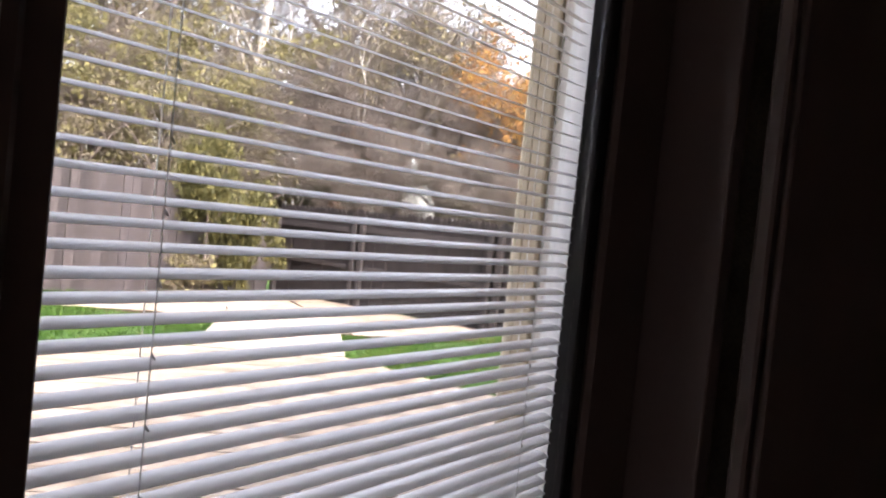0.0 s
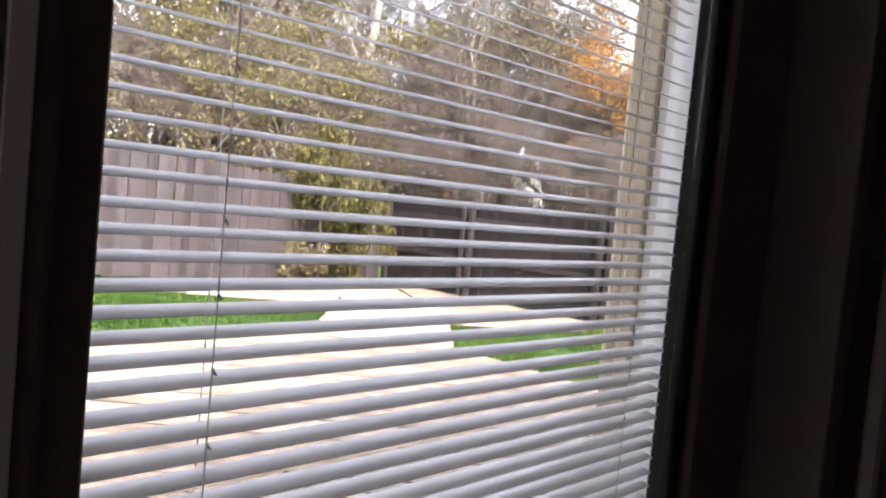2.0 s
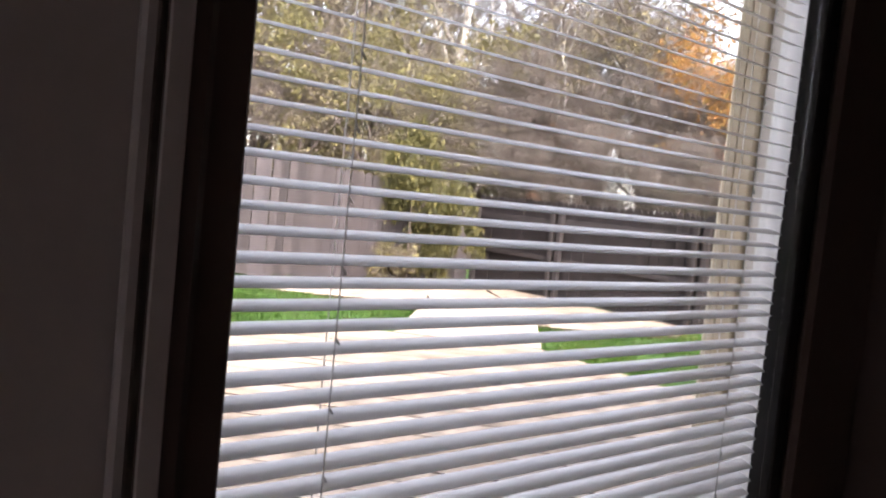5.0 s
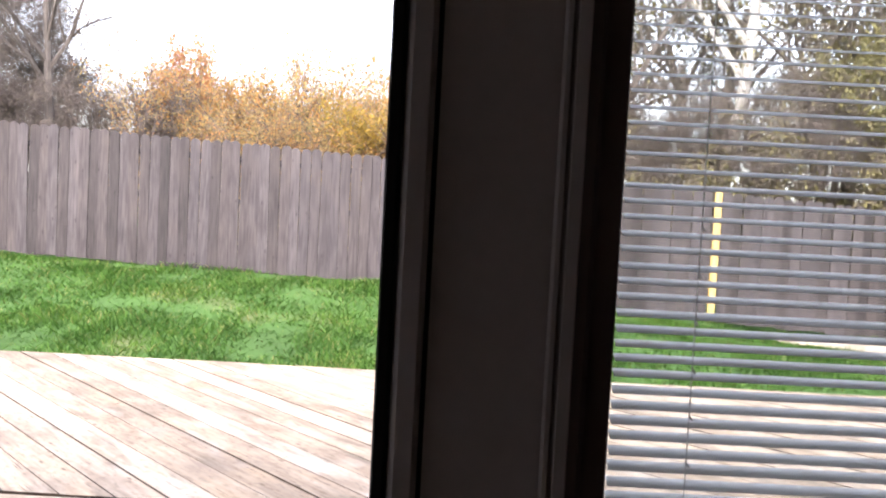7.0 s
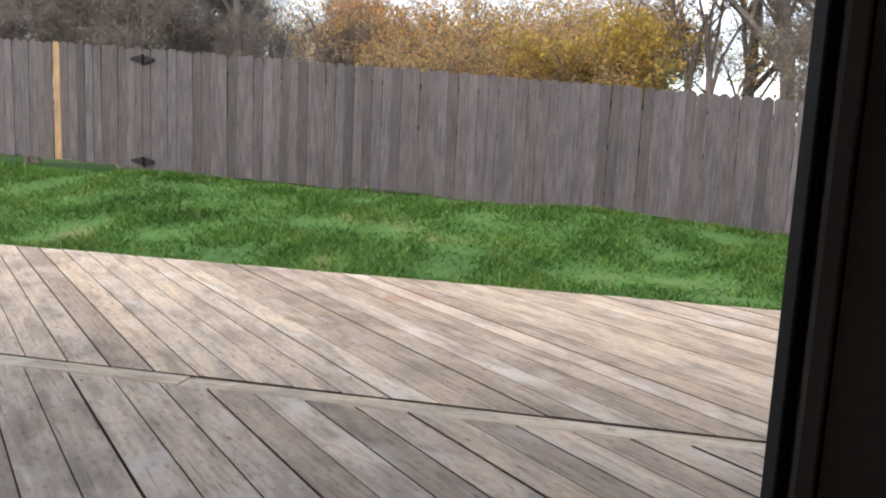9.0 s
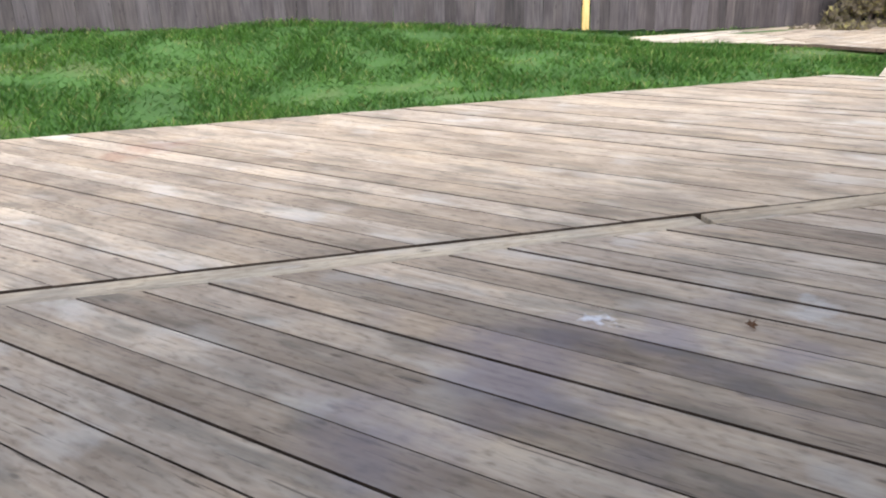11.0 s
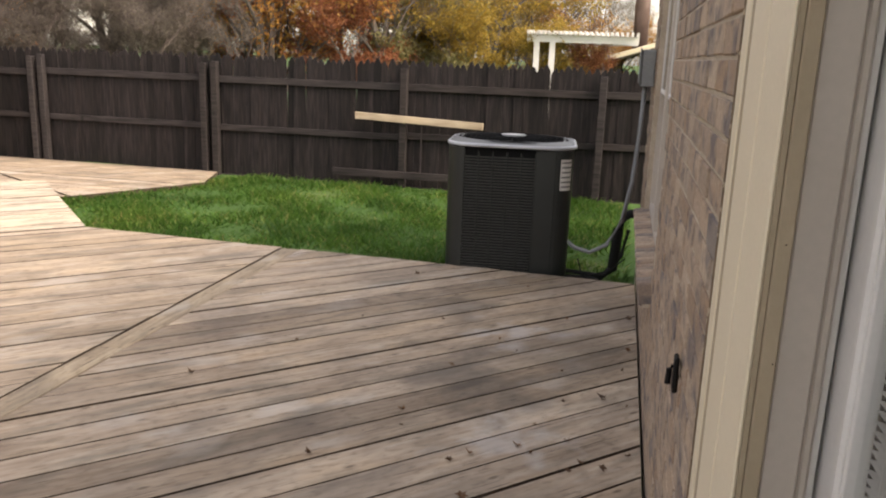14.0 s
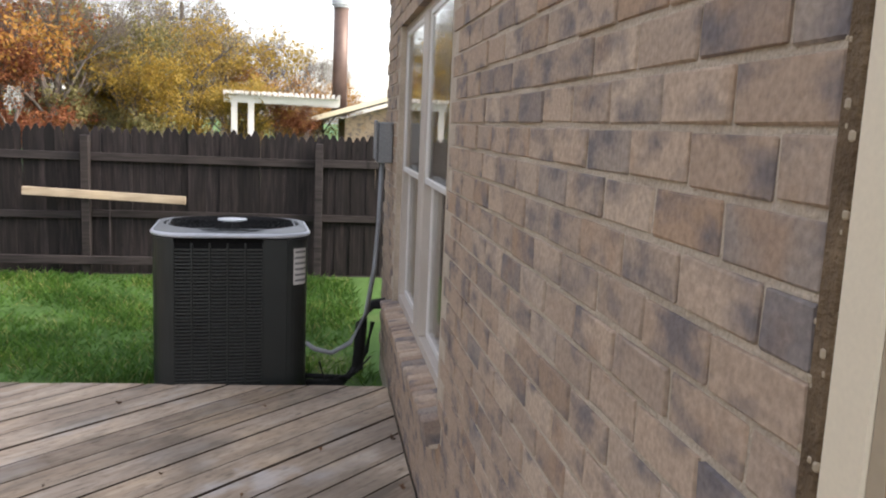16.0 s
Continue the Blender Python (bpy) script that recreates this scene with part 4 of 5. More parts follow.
def air_conditioner():
    """Local axes: -x is the face towards the deck."""
    o = thing("air_conditioner", "dark outdoor condenser unit with pale rounded lid beside the deck", "air conditioner", at=(7.36, 3.262, -0.2))
    o.rotation_euler = (0, 0, radians(5))
    w, d, top = 0.84, 0.94, 1.115
    part("base_pan", prism(rounded(w + 0.02, d + 0.02, 0.13), 0.0, 0.06), metal_dark, o)
    part("pad", prism([(-0.55, -0.55), (0.55, -0.55), (0.55, 0.55), (-0.55, 0.55)], -0.08, -0.002), mortar, o, "concrete pad")
    part("core", prism(rounded(w - 0.05, d - 0.05, 0.12), 0.06, top), metal_black, o)
    for sx, sy in ((-1, -1), (-1, 1), (1, -1), (1, 1)):
        cx, cy, r = sx * (w / 2 - 0.13), sy * (d / 2 - 0.13), 0.13
        out = []
        base = {(1, 1): 0, (-1, 1): 90, (-1, -1): 180, (1, -1): 270}[(sx, sy)]
        for rr, ks in ((r, range(9)), (r - 0.02, range(8, -1, -1))):
            out += [(cx + rr * math.cos(radians(base + 90 * k / 8)), cy + rr * math.sin(radians(base + 90 * k / 8))) for k in ks]
        part("corner_panel", prism(out, 0.06, top), metal_dark, o, smooth=False)
    part("corner_panel", box(-w / 2 - 0.001, -w / 2 + 0.02, -d / 2 + 0.13, -d / 2 + 0.28, 0.06, top, 0.003), metal_dark, o, "smooth dark service panel")
    column = d - 0.26 - 0.15
    part("louvre_panel", box(-w / 2 + 0.012, -w / 2 + 0.016, -d / 2 + 0.28, d / 2 - 0.13, 0.08, top - 0.03), metal_black, o)
    bars = 5
    step = column / bars
    for k in range(bars + 1):
        yy = -d / 2 + 0.28 + k * step
        part("louvre_bar", box(-w / 2 - 0.004, -w / 2 + 0.012, yy - 0.007, yy + 0.007, 0.08, top - 0.03, 0.002), metal_dark, o)
    bm = bmesh.new()
    z = 0.1
    while z < top - 0.05:
        for k in range(bars):
            yy = -d / 2 + 0.28 + (k + 0.5) * step
            box(-w / 2 - 0.003, -w / 2 + 0.011, yy - step / 2 + 0.008, yy + step / 2 - 0.008, z - 0.0045, z + 0.0045, 0, bm)
        z += 0.022
    part("louvre_slats", bm, slat_grey, o)
    bm = bmesh.new()
    z = 0.1
    while z < top - 0.05:
        box(-w / 2 + 0.14, w / 2 - 0.14, d / 2 - 0.014, d / 2 - 0.002, z - 0.002, z + 0.0025, 0, bm)
        z += 0.0175
    part("louvre_slats", bm, metal_dark, o)
    part("side_panel", box(-w / 2 + 0.14, w / 2 - 0.14, -d / 2 + 0.001, -d / 2 + 0.016, 0.06, top, 0.003), metal_dark, o)
    # lid: a pale ring that slopes up to a round fan guard
    bm = bmesh.new()
    profile = [(0.014, 0.006), (0.021, 0.012), (0.022, 0.022), (0.015, 0.030), (0.004, 0.033)]
    rings = []
    for off, h in profile:
        rings.append([bm.verts.new((x, y, top + h)) for x, y in rounded(w + 2 * off, d + 2 * off, 0.2 + off, 8)])
    for a, b in zip(rings, rings[1:]):
        for k in range(len(a)):
            bm.faces.new((a[k], a[(k + 1) % len(a)], b[(k + 1) % len(a)], b[k]))
    bmesh.ops.recalc_face_normals(bm, faces=bm.faces)
    part("lid", bm, rim_grey, o, "pale grey rounded lid rim", True)
    bm = bmesh.new()
    outer = [bm.verts.new((x, y, top + 0.0325)) for x, y in rounded(w + 0.008, d + 0.008, 0.204, 8)]
    hole = [bm.verts.new((0.385 * math.cos(a), 0.432 * math.sin(a), top + 0.05)) for a in (math.atan2(v.co.y, v.co.x) for v in outer)]
    drop = [bm.verts.new((v.co.x * 0.99, v.co.y * 0.99, top + 0.005)) for v in hole]
    for a, b in ((outer, hole), (hole, drop)):
        for k in range(len(a)):
            bm.faces.new((a[k], a[(k + 1) % len(a)], b[(k + 1) % len(a)], b[k]))
    bmesh.ops.recalc_face_normals(bm, faces=bm.faces)
    part("top_plate", bm, slat_grey, o, "dark sloping top plate round the fan", True)
    part("fan_well", prism([(0.38 * math.cos(a), 0.427 * math.sin(a)) for a in np.linspace(0, 2 * math.pi, 32, endpoint=False)], top - 0.02, top + 0.002), metal_black, o)
    for k in range(9):
        s = 0.2 + 0.8 * k / 8
        pts = [(0.38 * s * math.cos(a), 0.427 * s * math.sin(a), top + 0.066 - 0.02 * s) for a in np.linspace(0, 2 * math.pi, 33)]
        part("guard_ring", tube(pts, 0.003, 4, None, False), metal_black, o, "black wire fan guard")
    for a in np.linspace(0, 2 * math.pi, 36, endpoint=False):
        part("guard_spoke", tube([(0.07 * math.cos(a), 0.078 * math.sin(a), top + 0.063), (0.385 * math.cos(a), 0.43 * math.sin(a), top + 0.046)], 0.0028, 4, None, False), metal_black, o)
    part("hub", prism([(0.085 * math.cos(a), 0.095 * math.sin(a)) for a in np.linspace(0, 2 * math.pi, 24, endpoint=False)], top + 0.062, top + 0.072), rim_grey, o, "pale oval hub cap")
    cx, cy = -w / 2 + 0.13, -d / 2 + 0.13
    for z0, z1, a0, a1 in ((top - 0.29, top - 0.06, 196, 240),):
        bm = bmesh.new()
        lo, hi = [], []
        for k in range(7):
            a = radians(a0 + (a1 - a0) * k / 6)
            x, y = cx + 0.1315 * math.cos(a), cy + 0.1315 * math.sin(a)
            lo.append(bm.verts.new((x, y, z0)))
            hi.append(bm.verts.new((x, y, z1)))
        for k in range(6):
            bm.faces.new((lo[k], lo[k + 1], hi[k + 1], hi[k]))
        lab = part("label", bm, label_white, o, "white wrap-round label with unreadable print")
        for k in range(6):
            bm, zz = bmesh.new(), z1 - 0.03 - 0.036 * k
            ends = [[bm.verts.new((cx + 0.1325 * math.cos(radians(a)), cy + 0.1325 * math.sin(radians(a)), z)) for a in (200, 208, 216, 224, 232, 237)] for z in (zz, zz + 0.014)]
            for m in range(5):
                bm.faces.new((ends[0][m], ends[0][m + 1], ends[1][m + 1], ends[1][m]))
            part("print_line", bm, label_ink, lab)


air_conditioner()


def hookup():
    b = thing("disconnect_box", "grey electrical disconnect box on the house wall", "electrical box")
    part("case", box(7.1, 7.3, WALL_Y + 0.002, WALL_Y + 0.10, 1.40, 1.66, 0.008), conduit_grey, b)
    part("cover", box(7.09, 7.31, WALL_Y + 0.101, WALL_Y + 0.112, 1.42, 1.67, 0.004), conduit_grey, b)
    c = thing("conduit", "grey flexible conduit looping from wall box to condenser", "conduit")
    part("pipe", tube([(7.2, WALL_Y + 0.06, 1.4), (7.2, WALL_Y + 0.07, 1.0), (7.19, WALL_Y + 0.09, 0.7), (7.15, WALL_Y + 0.14, 0.4), (7.1, WALL_Y + 0.24, 0.22), (7.06, WALL_Y + 0.36, 0.16), (7.05, WALL_Y + 0.47, 0.19), (7.1, 2.80, 0.24)], 0.016, 8), conduit_grey, c, smooth=True)
    f = thing("refrigerant_lines", "black foam-wrapped pipes between house and condenser", "pipes")
    part("pipe", tube([(7.3, WALL_Y, 0.44), (7.3, WALL_Y + 0.1, 0.43), (7.28, WALL_Y + 0.16, 0.3), (7.26, WALL_Y + 0.18, 0.0), (7.22, WALL_Y + 0.3, -0.1), (7.2, 2.8, -0.1)], 0.04, 8), foam_and_shade_black, f, smooth=True)
    part("pipe", tube([(7.34, WALL_Y + 0.08, 0.3), (7.32, WALL_Y + 0.12, 0.1), (7.2, WALL_Y + 0.24, -0.05), (7.15, 2.78, -0.02)], 0.018, 6), foam_and_shade_black, f, smooth=True)
    part("wire", tube([(7.0, WALL_Y + 0.44, 0.12), (7.02, WALL_Y + 0.4, -0.02), (7.1, WALL_Y + 0.2, 0.02), (7.18, WALL_Y + 0.1, 0.1)], 0.006, 5), foam_and_shade_black, f)
    t = thing("hose_bib", "small dark outlet fitting low on the brick wall", "wall fitting")
    part("body", box(3.075, 3.125, WALL_Y + 0.004, WALL_Y + 0.016, 0.73, 0.83, 0.006), iron, t)
    part("spout", tube([(3.10, WALL_Y + 0.017, 0.80), (3.10, WALL_Y + 0.026, 0.79), (3.10, WALL_Y + 0.028, 0.75)], 0.008, 8), iron, t)


hookup()


# ---- trees ----
def tree_meshes(seed, height, spread, depth, leaves, leaf_size, first=0.3, thick=0.13, droop=0.0, fork=3, slim=0.55, upright=0.0):
    """A tapered trunk with limbs that split again and again, and loose leaves round the ends of the twigs."""
    rng = random.Random(seed)
    bm, tips = bmesh.new(), []

    def grow(p, d, length, radius, level):
        pts, rad = [p], [radius]
        n = 4 if level == 0 else (2 if level == depth else 3)
        for k in range(n):
            wob = 0.10 if level == 0 else 0.28
            d = (d + Vector((rng.uniform(-wob, wob), rng.uniform(-wob, wob), rng.uniform(-wob, wob) * 0.6 - droop * level * 0.12))).normalized()
            p = p + d * (length / n)
            pts.append(p)
            rad.append(radius * (1 - 0.62 * (k + 1) / n))
            if level >= depth - 1:
                tips.append((p, level))
        tube(pts, rad, 7 if level == 0 else (5 if level == 1 else 3), bm, False)
        if level < depth:
            for k in range(fork + (1 if level < 2 else 0)):
                at = rng.uniform(first if level == 0 else 0.25, 1.0)
                seg = min(int(at * n), n - 1)
                q = pts[seg].lerp(pts[seg + 1], at * n - seg)
                a = rng.uniform(0, 6.283)
                out = Vector((math.cos(a), math.sin(a), rng.uniform(0.15, 0.9))) * spread
                grow(q, (d * 0.55 + out).normalized(), length * rng.uniform(0.45, 0.68), radius * (1 - 0.6 * at) * 0.62, level + 1)

    grow(Vector((0, 0, -0.3)), Vector((0, 0, 1)), height * 0.62, height * thick * 0.14, 0)
    crown = None
    leaves = int(leaves * 1.55)
    if leaves and tips:
        r = np.random.default_rng(seed)
        pick = r.integers(0, len(tips), leaves)
        at = np.array([tips[i][0][:] for i in pick]) + r.normal(0, 0.035 * height * 0.55, (leaves, 3))
        at[:, 2] -= droop * r.uniform(0, 0.5, leaves)
        u = r.normal(size=(leaves, 3)) + np.array([0, 0, upright])
        u /= np.linalg.norm(u, axis=1)[:, None]
        v = np.cross(u, r.normal(size=(leaves, 3)))
        v /= np.linalg.norm(v, axis=1)[:, None]
        s = (0.70 * leaf_size * r.uniform(0.6, 1.3, leaves))[:, None]
        crown = np.stack([at - u * s, at + v * s * slim, at + u * s, at - v * s * slim], 1)
    return bm, crown


def tree_kind(name, label, seed, height, spread, depth, leaves, leaf_size, bark, leaf, **more):
    bm, crown = tree_meshes(seed, height, spread, depth, leaves, leaf_size, **more)
    o = thing(name, label, "tree", "trees behind the fences")
    part("trunk", bm, bark, o)
    if crown is not None:
        put(new("crown", quads_mesh("crown", crown, leaf)), o)
    return o


def plant(kind, places, seed):
    rng = random.Random(seed)
    for k, (x, y, z, s) in enumerate(places):
        m = pose(x, y, z, rng.uniform(-3, 3), rng.uniform(-3, 3), rng.uniform(0, 360)) @ Matrix.Diagonal((s, s, s * rng.uniform(0.92, 1.08), 1))
        if k == 0:
            kind.matrix_basis = m
        else:
            made = copy_thing(kind, Matrix())
            made.matrix_basis = m


def row(a, b, n, seed, s=(0.85, 1.15), jitter=1.5, z=-0.2):
    rng = random.Random(seed)
    return [(a[0] + (b[0] - a[0]) * (k + 0.5) / n + rng.uniform(-jitter, jitter), a[1] + (b[1] - a[1]) * (k + 0.5) / n + rng.uniform(-jitter, jitter), z, rng.uniform(*s)) for k in range(n)]


def woods():
    bare = tree_kind("bare_tree", "leafless grey-brown tree with fine twigs", 1, 9.0, 0.95, 5, 3200, 0.34, bark_grey, leaf_brown, first=0.35, fork=3, slim=0.018, upright=0.8)
    plant(bare, [*row((-30, 24), (-11, 23), 12, 1, (0.95, 1.4)), *row((6, 27), (24, 19), 6, 2, (1.2, 1.6)), *row((26, 13), (36, 4), 5, 22, (0.7, 0.9)), (30.5, 4.6, -0.2, 0.55), (32.0, 3.8, -0.2, 0.5), (33.5, 2.8, -0.2, 0.5)], 1)
    fan = tree_kind("fan_tree", "small leafless tree with a dome of fine grey twigs", 33, 9.4, 0.6, 5, 1500, 0.16, bark_grey, leaf_brown, first=0.66, thick=0.13, fork=5, slim=0.035, upright=1.0)
    plant(fan, [(-7.65, 20.0, 0.2, 0.95)], 31)
    brown = tree_kind("brown_tree", "dull brown half-bare tree in the woods", 2, 8.5, 0.9, 4, 4200, 0.22, bark_grey, leaf_brown, first=0.10, fork=4, slim=0.04, upright=0.5)
    plant(brown, [*row((-32, 22), (-10.5, 24), 11, 3, (0.7, 1.1)), *row((-24, 32), (-14, 31), 4, 103, (1.1, 1.5)), *row((2, 26), (24, 15), 10, 4, (0.65, 0.95)), *row((16, 19.5), (25, 16), 7, 41, (1.0, 1.3), 0.8), *row((17, 18), (21, 6), 4, 5, (0.6, 0.8)), *row((27, 10), (36, 2), 4, 55, (0.6, 0.75))], 2)
    olive = tree_kind("olive_tree", "tall tree with thin olive and yellow-green leaves", 3, 9.5, 0.85, 4, 2300, 0.075, bark_grey, leaf_olive, first=0.06, fork=4)
    plant(olive, [*row((2.5, 20), (12, 18.5), 5, 6, (0.9, 1.3), 1.2), *row((12, 21), (21, 14), 6, 7, (0.8, 1.25), 1.2), *row((6, 17.5), (14, 16), 5, 71, (0.5, 0.7), 0.6), (20.5, 8.2, -0.2, 0.6), (24, 6.3, -0.2, 0.64), (21.5, 9.6, -0.2, 0.6), (23.4, 7.4, -0.2, 0.62)], 3)
    pale_tree = tree_kind("pale_trunk_tree", "tall pale-barked tree with sparse leaves", 4, 14.0, 0.55, 3, 500, 0.09, bark_pale, leaf_olive, first=0.5, thick=0.085, fork=3)
    plant(pale_tree, [(14.1, 18.0, -0.2, 1.15), (16.0, 18.0, -0.2, 0.7), (19.6, 18.2, -0.2, 0.8), (6.85, 18.0, -0.2, 1.0), (17.4, 16.0, -0.2, 0.6)], 4)
    grey_tree = tree_kind("grey_trunk_tree", "tall dark-trunked tree with few leaves", 24, 13.0, 0.5, 4, 700, 0.08, bark_grey, leaf_olive, first=0.35, thick=0.07, fork=3)
    plant(grey_tree, [(12.7, 18.0, -0.2, 1.0), (13.5, 18.6, -0.2, 0.9), (9.2, 19.0, -0.2, 0.95), (10.6, 18.2, -0.2, 0.85), (17.8, 18.4, -0.2, 0.9), (18.6, 17.6, -0.2, 0.8)], 24)
    gold = tree_kind("yellow_tree", "autumn tree with bright yellow leaves", 5, 5.2, 0.85, 4, 6000, 0.065, twig_brown, leaf_yellow, first=0.05, fork=4)
    plant(gold, [*row((-2.5, 25), (3.0, 23), 5, 8, (1.0, 1.25), 0.8), (25.5, 6.6, -0.2, 1.0), (27, 5.2, -0.2, 1.0), (-0.4, 18.2, 0.0, 0.78), (1.2, 18.0, 0.0, 0.85), (23, 7.8, -0.2, 0.8), (23.5, 4.9, -0.2, 0.7), (22.2, 6.8, -0.2, 0.75), (24.8, 8.6, -0.2, 0.95), (28.5, 6.4, -0.2, 1.1)], 5)
    hedge = tree_kind("hedge_tree", "upright thin tree with sparse olive-gold leaves", 15, 5.6, 0.36, 4, 1900, 0.055, twig_brown, leaf_gold, first=0.05, fork=4, upright=0.6, slim=0.45)
    plant(hedge, [*row((-5.4, 21.2), (1.8, 19.5), 18, 88, (0.78, 1.02), 0.5), (2.6, 19.4, 0.0, 1.15), (3.2, 18.6, 0.0, 1.25), (1.9, 20.2, 0.0, 1.1), *row((-4.6, 18.5), (1.5, 17.5), 11, 89, (0.6, 0.75), 0.5)], 15)
    orange = tree_kind("orange_tree", "autumn tree with orange leaves", 6, 5.0, 0.8, 4, 4200, 0.06, twig_brown, leaf_orange, first=0.05, fork=4)
    plant(orange, [*row((-6, 23), (0.5, 21.5), 8, 9, (0.85, 1.08), 0.8), (19.3, 11.3, -0.2, 1.25), (20.3, 12.6, -0.2, 1.6), (18.4, 10.4, -0.2, 1.2), (26.0, 15.6, -0.2, 2.0), (28, 4.0, -0.2, 0.85), (29.5, 2.9, -0.2, 0.75), (27.5, 2.6, -0.2, 0.7)], 6)
    red = tree_kind("red_tree", "autumn tree with rusty red leaves", 7, 5.0, 0.9, 4, 6200, 0.065, twig_brown, leaf_red, first=0.04, fork=4)
    plant(red, [(19.6, 9.4, -0.2, 0.9), (20.9, 8.8, -0.2, 0.85), (19.2, 10.6, -0.2, 0.9), (18.6, 8.7, -0.2, 0.7), (23.2, 3.4, -0.2, 0.5), (26, 9.8, -0.2, 0.9)], 7)
    shrub = tree_kind("thicket_shrub", "tangled grey-brown shrub with a few yellow leaves", 8, 3.4, 1.1, 4, 2200, 0.055, twig_brown, leaf_olive, first=0.02, fork=4)
    plant(shrub, [*row((-5, 17), (4, 16), 7, 11, (0.5, 0.7), 0.6), *row((4, 16), (13, 15), 9, 12, (0.8, 1.2), 0.6)], 8)
    grey_shrub = tree_kind("leafless_shrub", "tangled grey-brown leafless shrub in the woods", 18, 3.6, 1.0, 4, 4400, 0.14, twig_brown, leaf_brown, first=0.02, fork=4, slim=0.06, upright=0.4)
    plant(grey_shrub, [*row((-27, 18.5), (-8.2, 17.5), 17, 10, (1.0, 1.4), 0.6), *row((-11.5, 21.5), (-4.6, 19.0), 9, 117, (1.0, 1.25), 0.4), (14.2, 16.0, -0.1, 1.15), (12.9, 14.7, -0.1, 0.9), *row((-4.5, 17.2), (2, 16.4), 6, 118, (0.55, 0.7), 0.3), *row((14.2, 18), (20, 13.2), 9, 110, (1.1, 1.5), 0.5), *row((5, 17.5), (14, 16.5), 8, 115, (1.0, 1.5), 0.6), (19.8, 15.6, -0.1, 1.05), (14.4, 10.9, -0.1, 0.85), (15.6, 11.9, -0.1, 0.9), (17.0, 12.6, -0.1, 0.95), (7.3, 15.6, -0.1, 1.05), (4.7, 15.6, -0.1, 1.05), *row((13.5, 15), (16.5, 10), 8, 13, (0.75, 0.95), 0.4), *row((16, 8.5), (19, 3), 6, 14, (0.4, 0.46), 0.5)], 18)
    russet = tree_kind("russet_tree", "rounded tree with russet-orange leaves", 21, 4.6, 0.8, 4, 5200, 0.07, twig_brown, leaf_russet, first=0.3, fork=4)
    plant(russet, [(-5.85, 24.0, 0.1, 1.25), (-5.4, 24.4, 0.1, 1.1), (16.8, 16.2, 0.0, 0.8)], 21)
    lime = tree_kind("yellow_green_shrub", "leafy shrub with yellow-green autumn leaves", 20, 3.4, 1.0, 4, 3000, 0.055, twig_brown, leaf_lime, first=0.02, fork=4)
    plant(lime, [*row((8.5, 16.5), (13, 15.5), 4, 120, (0.95, 1.35), 0.6), *row((9, 19), (15, 16.5), 3, 121, (1.4, 1.9), 0.8), *row((-3.5, 19), (2, 17.8), 5, 122, (0.75, 1.0), 0.4), (21.4, 7.9, -0.2, 1.1), (22.0, 7.0, -0.2, 1.15), (22.8, 8.6, -0.2, 1.3)], 20)
    dense = tree_kind("dense_brown_tree", "dense grey-brown tree at the edge of the woods", 19, 9.0, 0.95, 4, 6000, 0.26, bark_grey, leaf_brown, first=0.05, fork=4, slim=0.05, upright=0.4)
    plant(dense, [*row((-36, 27), (-12.5, 26.5), 16, 111, (0.95, 1.25), 1.0), (-10.6, 28.0, -0.2, 0.85), (-9.0, 29.5, -0.2, 0.72), (-7.6, 30.0, -0.2, 0.6), *row((14, 24), (23, 17.5), 4, 112, (0.5, 0.65), 0.8), *row((20.5, 15), (24, 10), 3, 113, (0.55, 0.7), 0.5), *row((22, 18), (29, 14), 4, 116, (0.8, 0.95), 0.8), *row((27, 11), (33, 5), 4, 114, (0.5, 0.6), 0.5)], 19)


woods()


def corner_bushes():
    o = tree_kind("evergreen_bush", "tall drooping green bush hanging over the fence corner", 11, 3.5, 1.0, 4, 10000, 0.085, twig_brown, leaf_green, first=0.3, droop=0.9, fork=4)
    o.matrix_basis = pose(9.5, 12.32, -0.15, 0, 0, 40) @ Matrix.Diagonal((0.56, 0.56, 1.0, 1))
    c = tree_kind("low_bush", "small rounded yellow-brown bush at the fence foot", 12, 0.9, 1.3, 3, 5500, 0.045, twig_brown, leaf_olive, first=0.02, fork=6)
    c.matrix_basis = pose(9.2, 12.2, -0.14, 0, 0, 0) @ Matrix.Diagonal((1.5, 1.0, 1.35, 1))


corner_bushes()


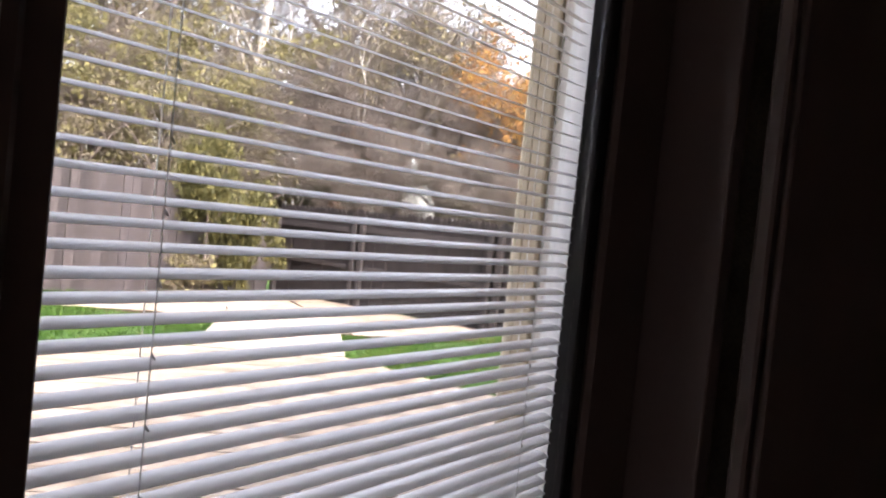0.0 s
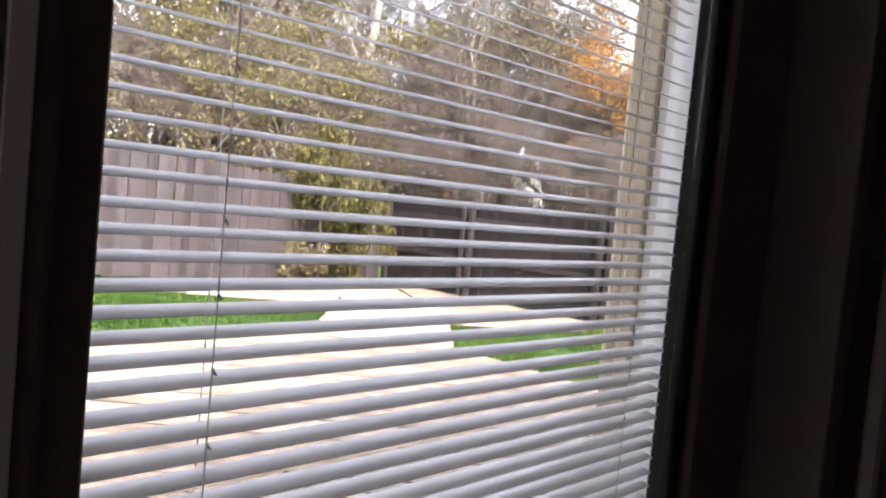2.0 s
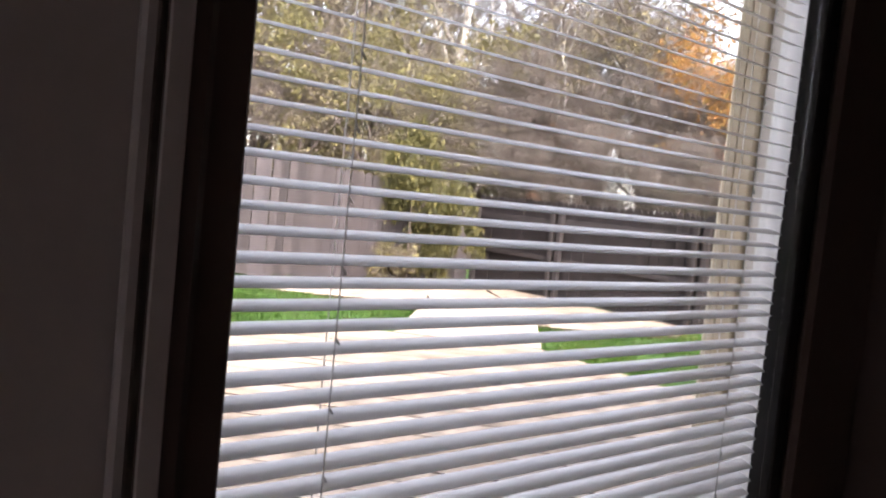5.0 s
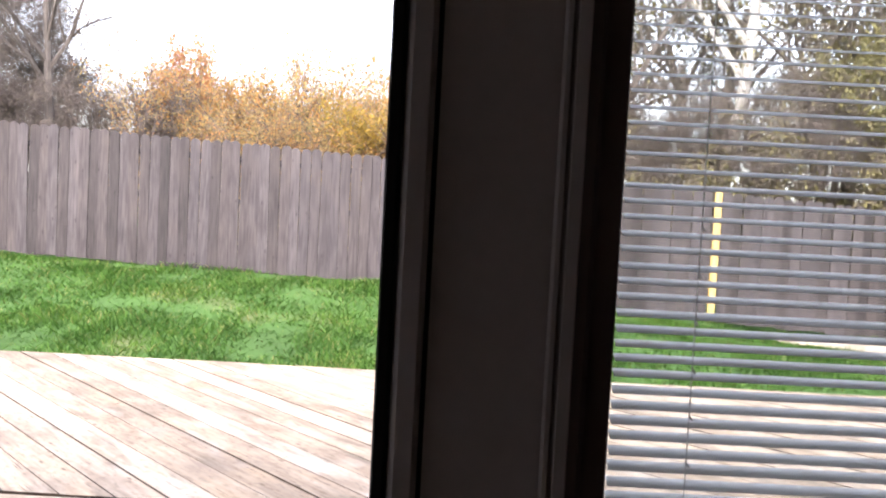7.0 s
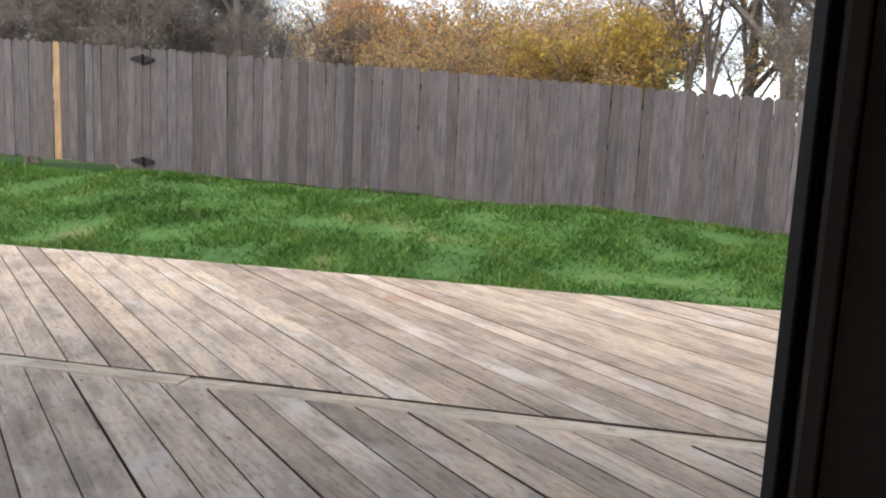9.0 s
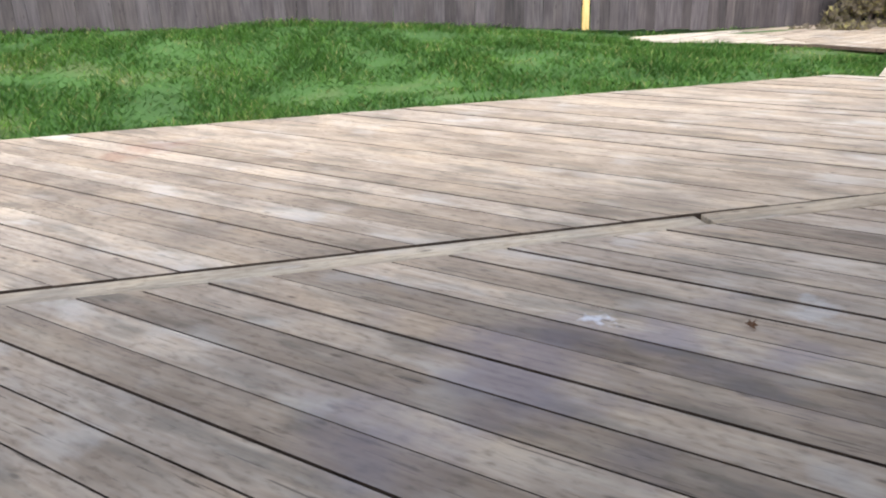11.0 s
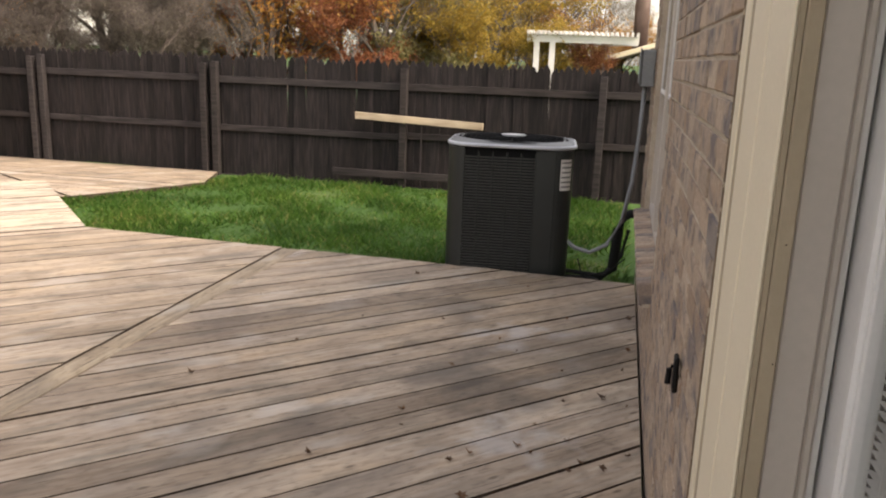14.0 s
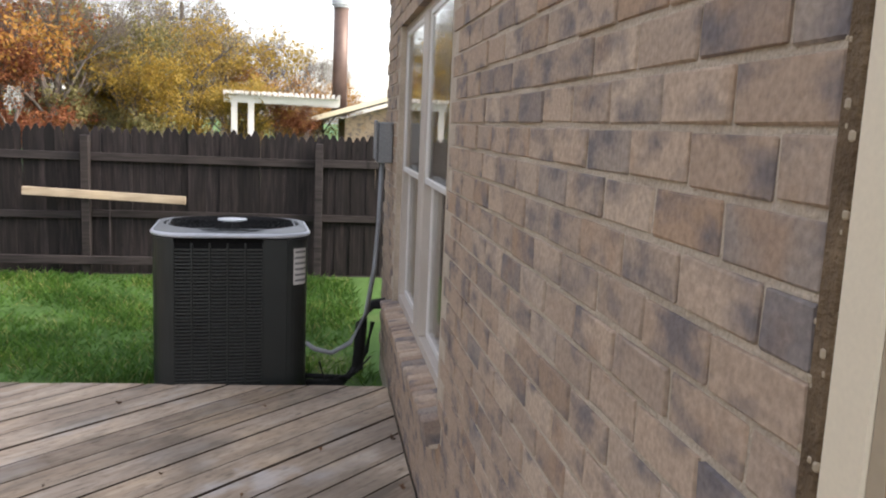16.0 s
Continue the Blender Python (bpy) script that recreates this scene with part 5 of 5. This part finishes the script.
# ---- beyond the side fence: the neighbour's house, pergola, pole ----
def neighbour():
    h = thing("neighbour_house", "brick neighbour house with low brown roof and metal flue", "house", kind="structure")
    part("wall", box(24.5, 32, -8.4, 2.0, -0.6, 1.75), brick_mat, h)
    bm = bmesh.new()
    ends = [[bm.verts.new((x, y, z)) for y, z in ((2.85, 1.72), (-3.2, 3.62), (-9.3, 1.72), (-9.3, 1.6), (-3.2, 3.48), (2.85, 1.6))] for x in (23.5, 33)]
    for k in range(6):
        bm.faces.new((ends[0][k], ends[0][(k + 1) % 6], ends[1][(k + 1) % 6], ends[1][k]))
    for e in ends:
        bm.faces.new((e[0], e[1], e[4], e[5]))
        bm.faces.new((e[1], e[2], e[3], e[4]))
    bmesh.ops.recalc_face_normals(bm, faces=bm.faces)
    part("roof", bm, roof_mat, h)
    bm = bmesh.new()
    tri = [[bm.verts.new((x, y, z)) for y, z in ((2.0, 1.75), (-3.2, 3.4), (-8.4, 1.75))] for x in (24.55, 24.75)]
    for t in tri:
        bm.faces.new(t)
    part("gable", bm, brick_mat, h)
    bm = bmesh.new()
    rake = [[bm.verts.new((x, y, z)) for y, z in ((2.9, 1.76), (-3.2, 3.67), (-3.2, 3.54), (2.9, 1.63))] for x in (23.42, 23.49)]
    for k in range(4):
        bm.faces.new((rake[0][k], rake[0][(k + 1) % 4], rake[1][(k + 1) % 4], rake[1][k]))
    for r in rake:
        bm.faces.new(r)
    bmesh.ops.recalc_face_normals(bm, faces=bm.faces)
    part("fascia", bm, cream, h)
    fl = part("flue", tube([(25, 2.15, 1.8), (25, 2.15, 4.75)], 0.21, 14), flue, h, "brown round metal flue", True)
    part("flue_cap", tube([(25, 2.15, 4.76), (25, 2.15, 4.82), (25, 2.15, 4.83), (25, 2.15, 4.98)], [0.23, 0.23, 0.28, 0.28], 14), rim_grey, fl)
    p = thing("pergola", "weathered off-white slatted pergola at the neighbour's house", "pergola")
    part("beam", box(22.3, 22.42, 2.2, 5.0, 2.02, 2.2), taupe_pale, p)
    part("beam", box(24.3, 24.42, 2.2, 5.0, 2.02, 2.2), taupe_pale, p)
    for y in (4.75, 4.35):
        part("post", box(22.3, 22.42, y - 0.07, y + 0.07, -0.5, 2.02), taupe_pale, p)
    for k in range(22):
        part("slat", box(22.1, 24.6, 2.2 + 0.13 * k, 2.26 + 0.13 * k, 2.205, 2.3), taupe_pale, p)
    u = thing("utility_pole", "dark wooden utility pole with crossarm and wires", "utility pole")
    part("pole", tube([(60, 12.0, -1), (60, 12.0, 9.2)], [0.18, 0.13], 8), bark_grey, u)
    part("crossarm", box(59.9, 60.1, 10.7, 13.3, 8.0, 8.15), bark_grey, u)
    for k, y in enumerate((10.8, 11.6, 13.2)):
        part("wire", tube([(60, y, 8.2), (50, y + 5, 8.0), (40, y + 10, 8.6), (30, y + 16, 9.6)], 0.012, 4), iron, u)


neighbour()


# ---- fallen leaves and litter on the deck ----
def fallen_leaves():
    rng = random.Random(12)
    bm = bmesh.new()
    rim = [(0.0, -0.03), (0.012, -0.012), (0.03, -0.008), (0.016, 0.006), (0.022, 0.026), (0.006, 0.018), (0.0, 0.038), (-0.006, 0.018), (-0.022, 0.026), (-0.016, 0.006), (-0.03, -0.008), (-0.012, -0.012)]
    c = bm.verts.new((0, 0, 0.004))
    vs = [bm.verts.new((x, y, 0.005 + 0.03 * (abs(x) + abs(y)) / 0.04 * rng.random())) for x, y in rim]
    for k in range(len(vs)):
        bm.faces.new((c, vs[k], vs[(k + 1) % len(vs)]))
    me = mesh_of(bm, "fallen_leaf", surface("dry_leaf", [(0.3, (0.11, 0.06, 0.035)), (0.7, (0.22, 0.12, 0.06))], 20.0, rough=0.8, random_amount=0.5))
    spots = [(3.09, 3.95), (3.56, 2.86), (2.38, 3.44), (3.5, 2.75), (3.35, 2.98), (3.65, 2.9), (2.95, 2.8), (3.9, 3.0), (4.1, 2.75), (4.3, 3.3), (3.8, 3.55), (4.6, 2.6), (4.9, 3.2), (3.1, 3.2), (2.7, 2.95), (5.2, 2.9), (5.0, 4.1), (4.4, 4.4), (2.2, 3.9), (0.09, 8.0), (-0.11, 7.66), (5.6, 3.4), (4.0, 2.4), (3.4, 2.36), (4.7, 2.42)]
    for _ in range(34):
        spots.append((rng.uniform(2.6, 6.6), 2.3 + 1.7 * rng.random() ** 2.2))
    for x, y in spots:
        o = tagged(new("fallen_leaf", me), "curled dry brown leaf lying on the deck", "leaf", "fallen leaves")
        s = rng.uniform(0.3, 0.8)
        o.matrix_basis = pose(x, y, 0.002, rng.uniform(-12, 12), rng.uniform(-12, 12), rng.uniform(0, 360)) @ Matrix.Diagonal((s * rng.uniform(0.45, 1.0), s * rng.uniform(0.7, 1.3), s * rng.uniform(0.7, 1.9), 1))


fallen_leaves()


# ---- brick courses, piece by piece ----
def bricks():
    wall = bpy.data.objects["wall_brick"]
    full, half = [], []
    for k in range(4):
        for store, length in ((full, 0.1935), (half, 0.092)):
            rng = random.Random(60 + k)
            bm = box(-length / 2, length / 2, -0.045, 0.0, -0.0345, 0.0345, 0.003)
            for v in bm.verts:
                v.co += Vector((rng.uniform(-0.0016, 0.0016), rng.uniform(-0.0012, 0.0012), rng.uniform(-0.0016, 0.0016)))
            store.append(mesh_of(bm, "brick", brick_mat))
    rng = random.Random(8)
    z, k = 0.0, 0
    joined = bmesh.new()
    for k in range(34):
        z = -0.02 + COURSE * (k + 0.5)
        x = BRICK_X + (0 if k % 2 else -0.1017)
        while x < 7.69:
            whole = x >= BRICK_X - 0.001
            cx = x + 0.1017 if whole else x + 0.1017 + 0.051
            first, last = cx - (0.097 if whole else 0.046), cx + (0.097 if whole else 0.046)
            blocked = last > 4.92 and first < 6.88 and 0.45 < z < 2.24
            if not blocked and last < 7.72:
                at = (cx, WALL_Y + rng.uniform(-0.003, 0.002), z + rng.uniform(-0.0015, 0.0015))
                if cx < 4.35 and 0.1 < z < 2.5:
                    b = put(new("brick", rng.choice(full if whole else half)), wall)
                    b.matrix_basis = pose(*at, rng.uniform(-0.6, 0.6), rng.uniform(-0.4, 0.4), rng.uniform(-0.5, 0.5))
                else:
                    box(first, last, at[1] - 0.045, at[1], z - 0.0345, z + 0.0345, 0.0, joined)
            x += PITCH
    tagged(part("brick_rest", joined, brick_mat, wall), kind="stuff")


bricks()
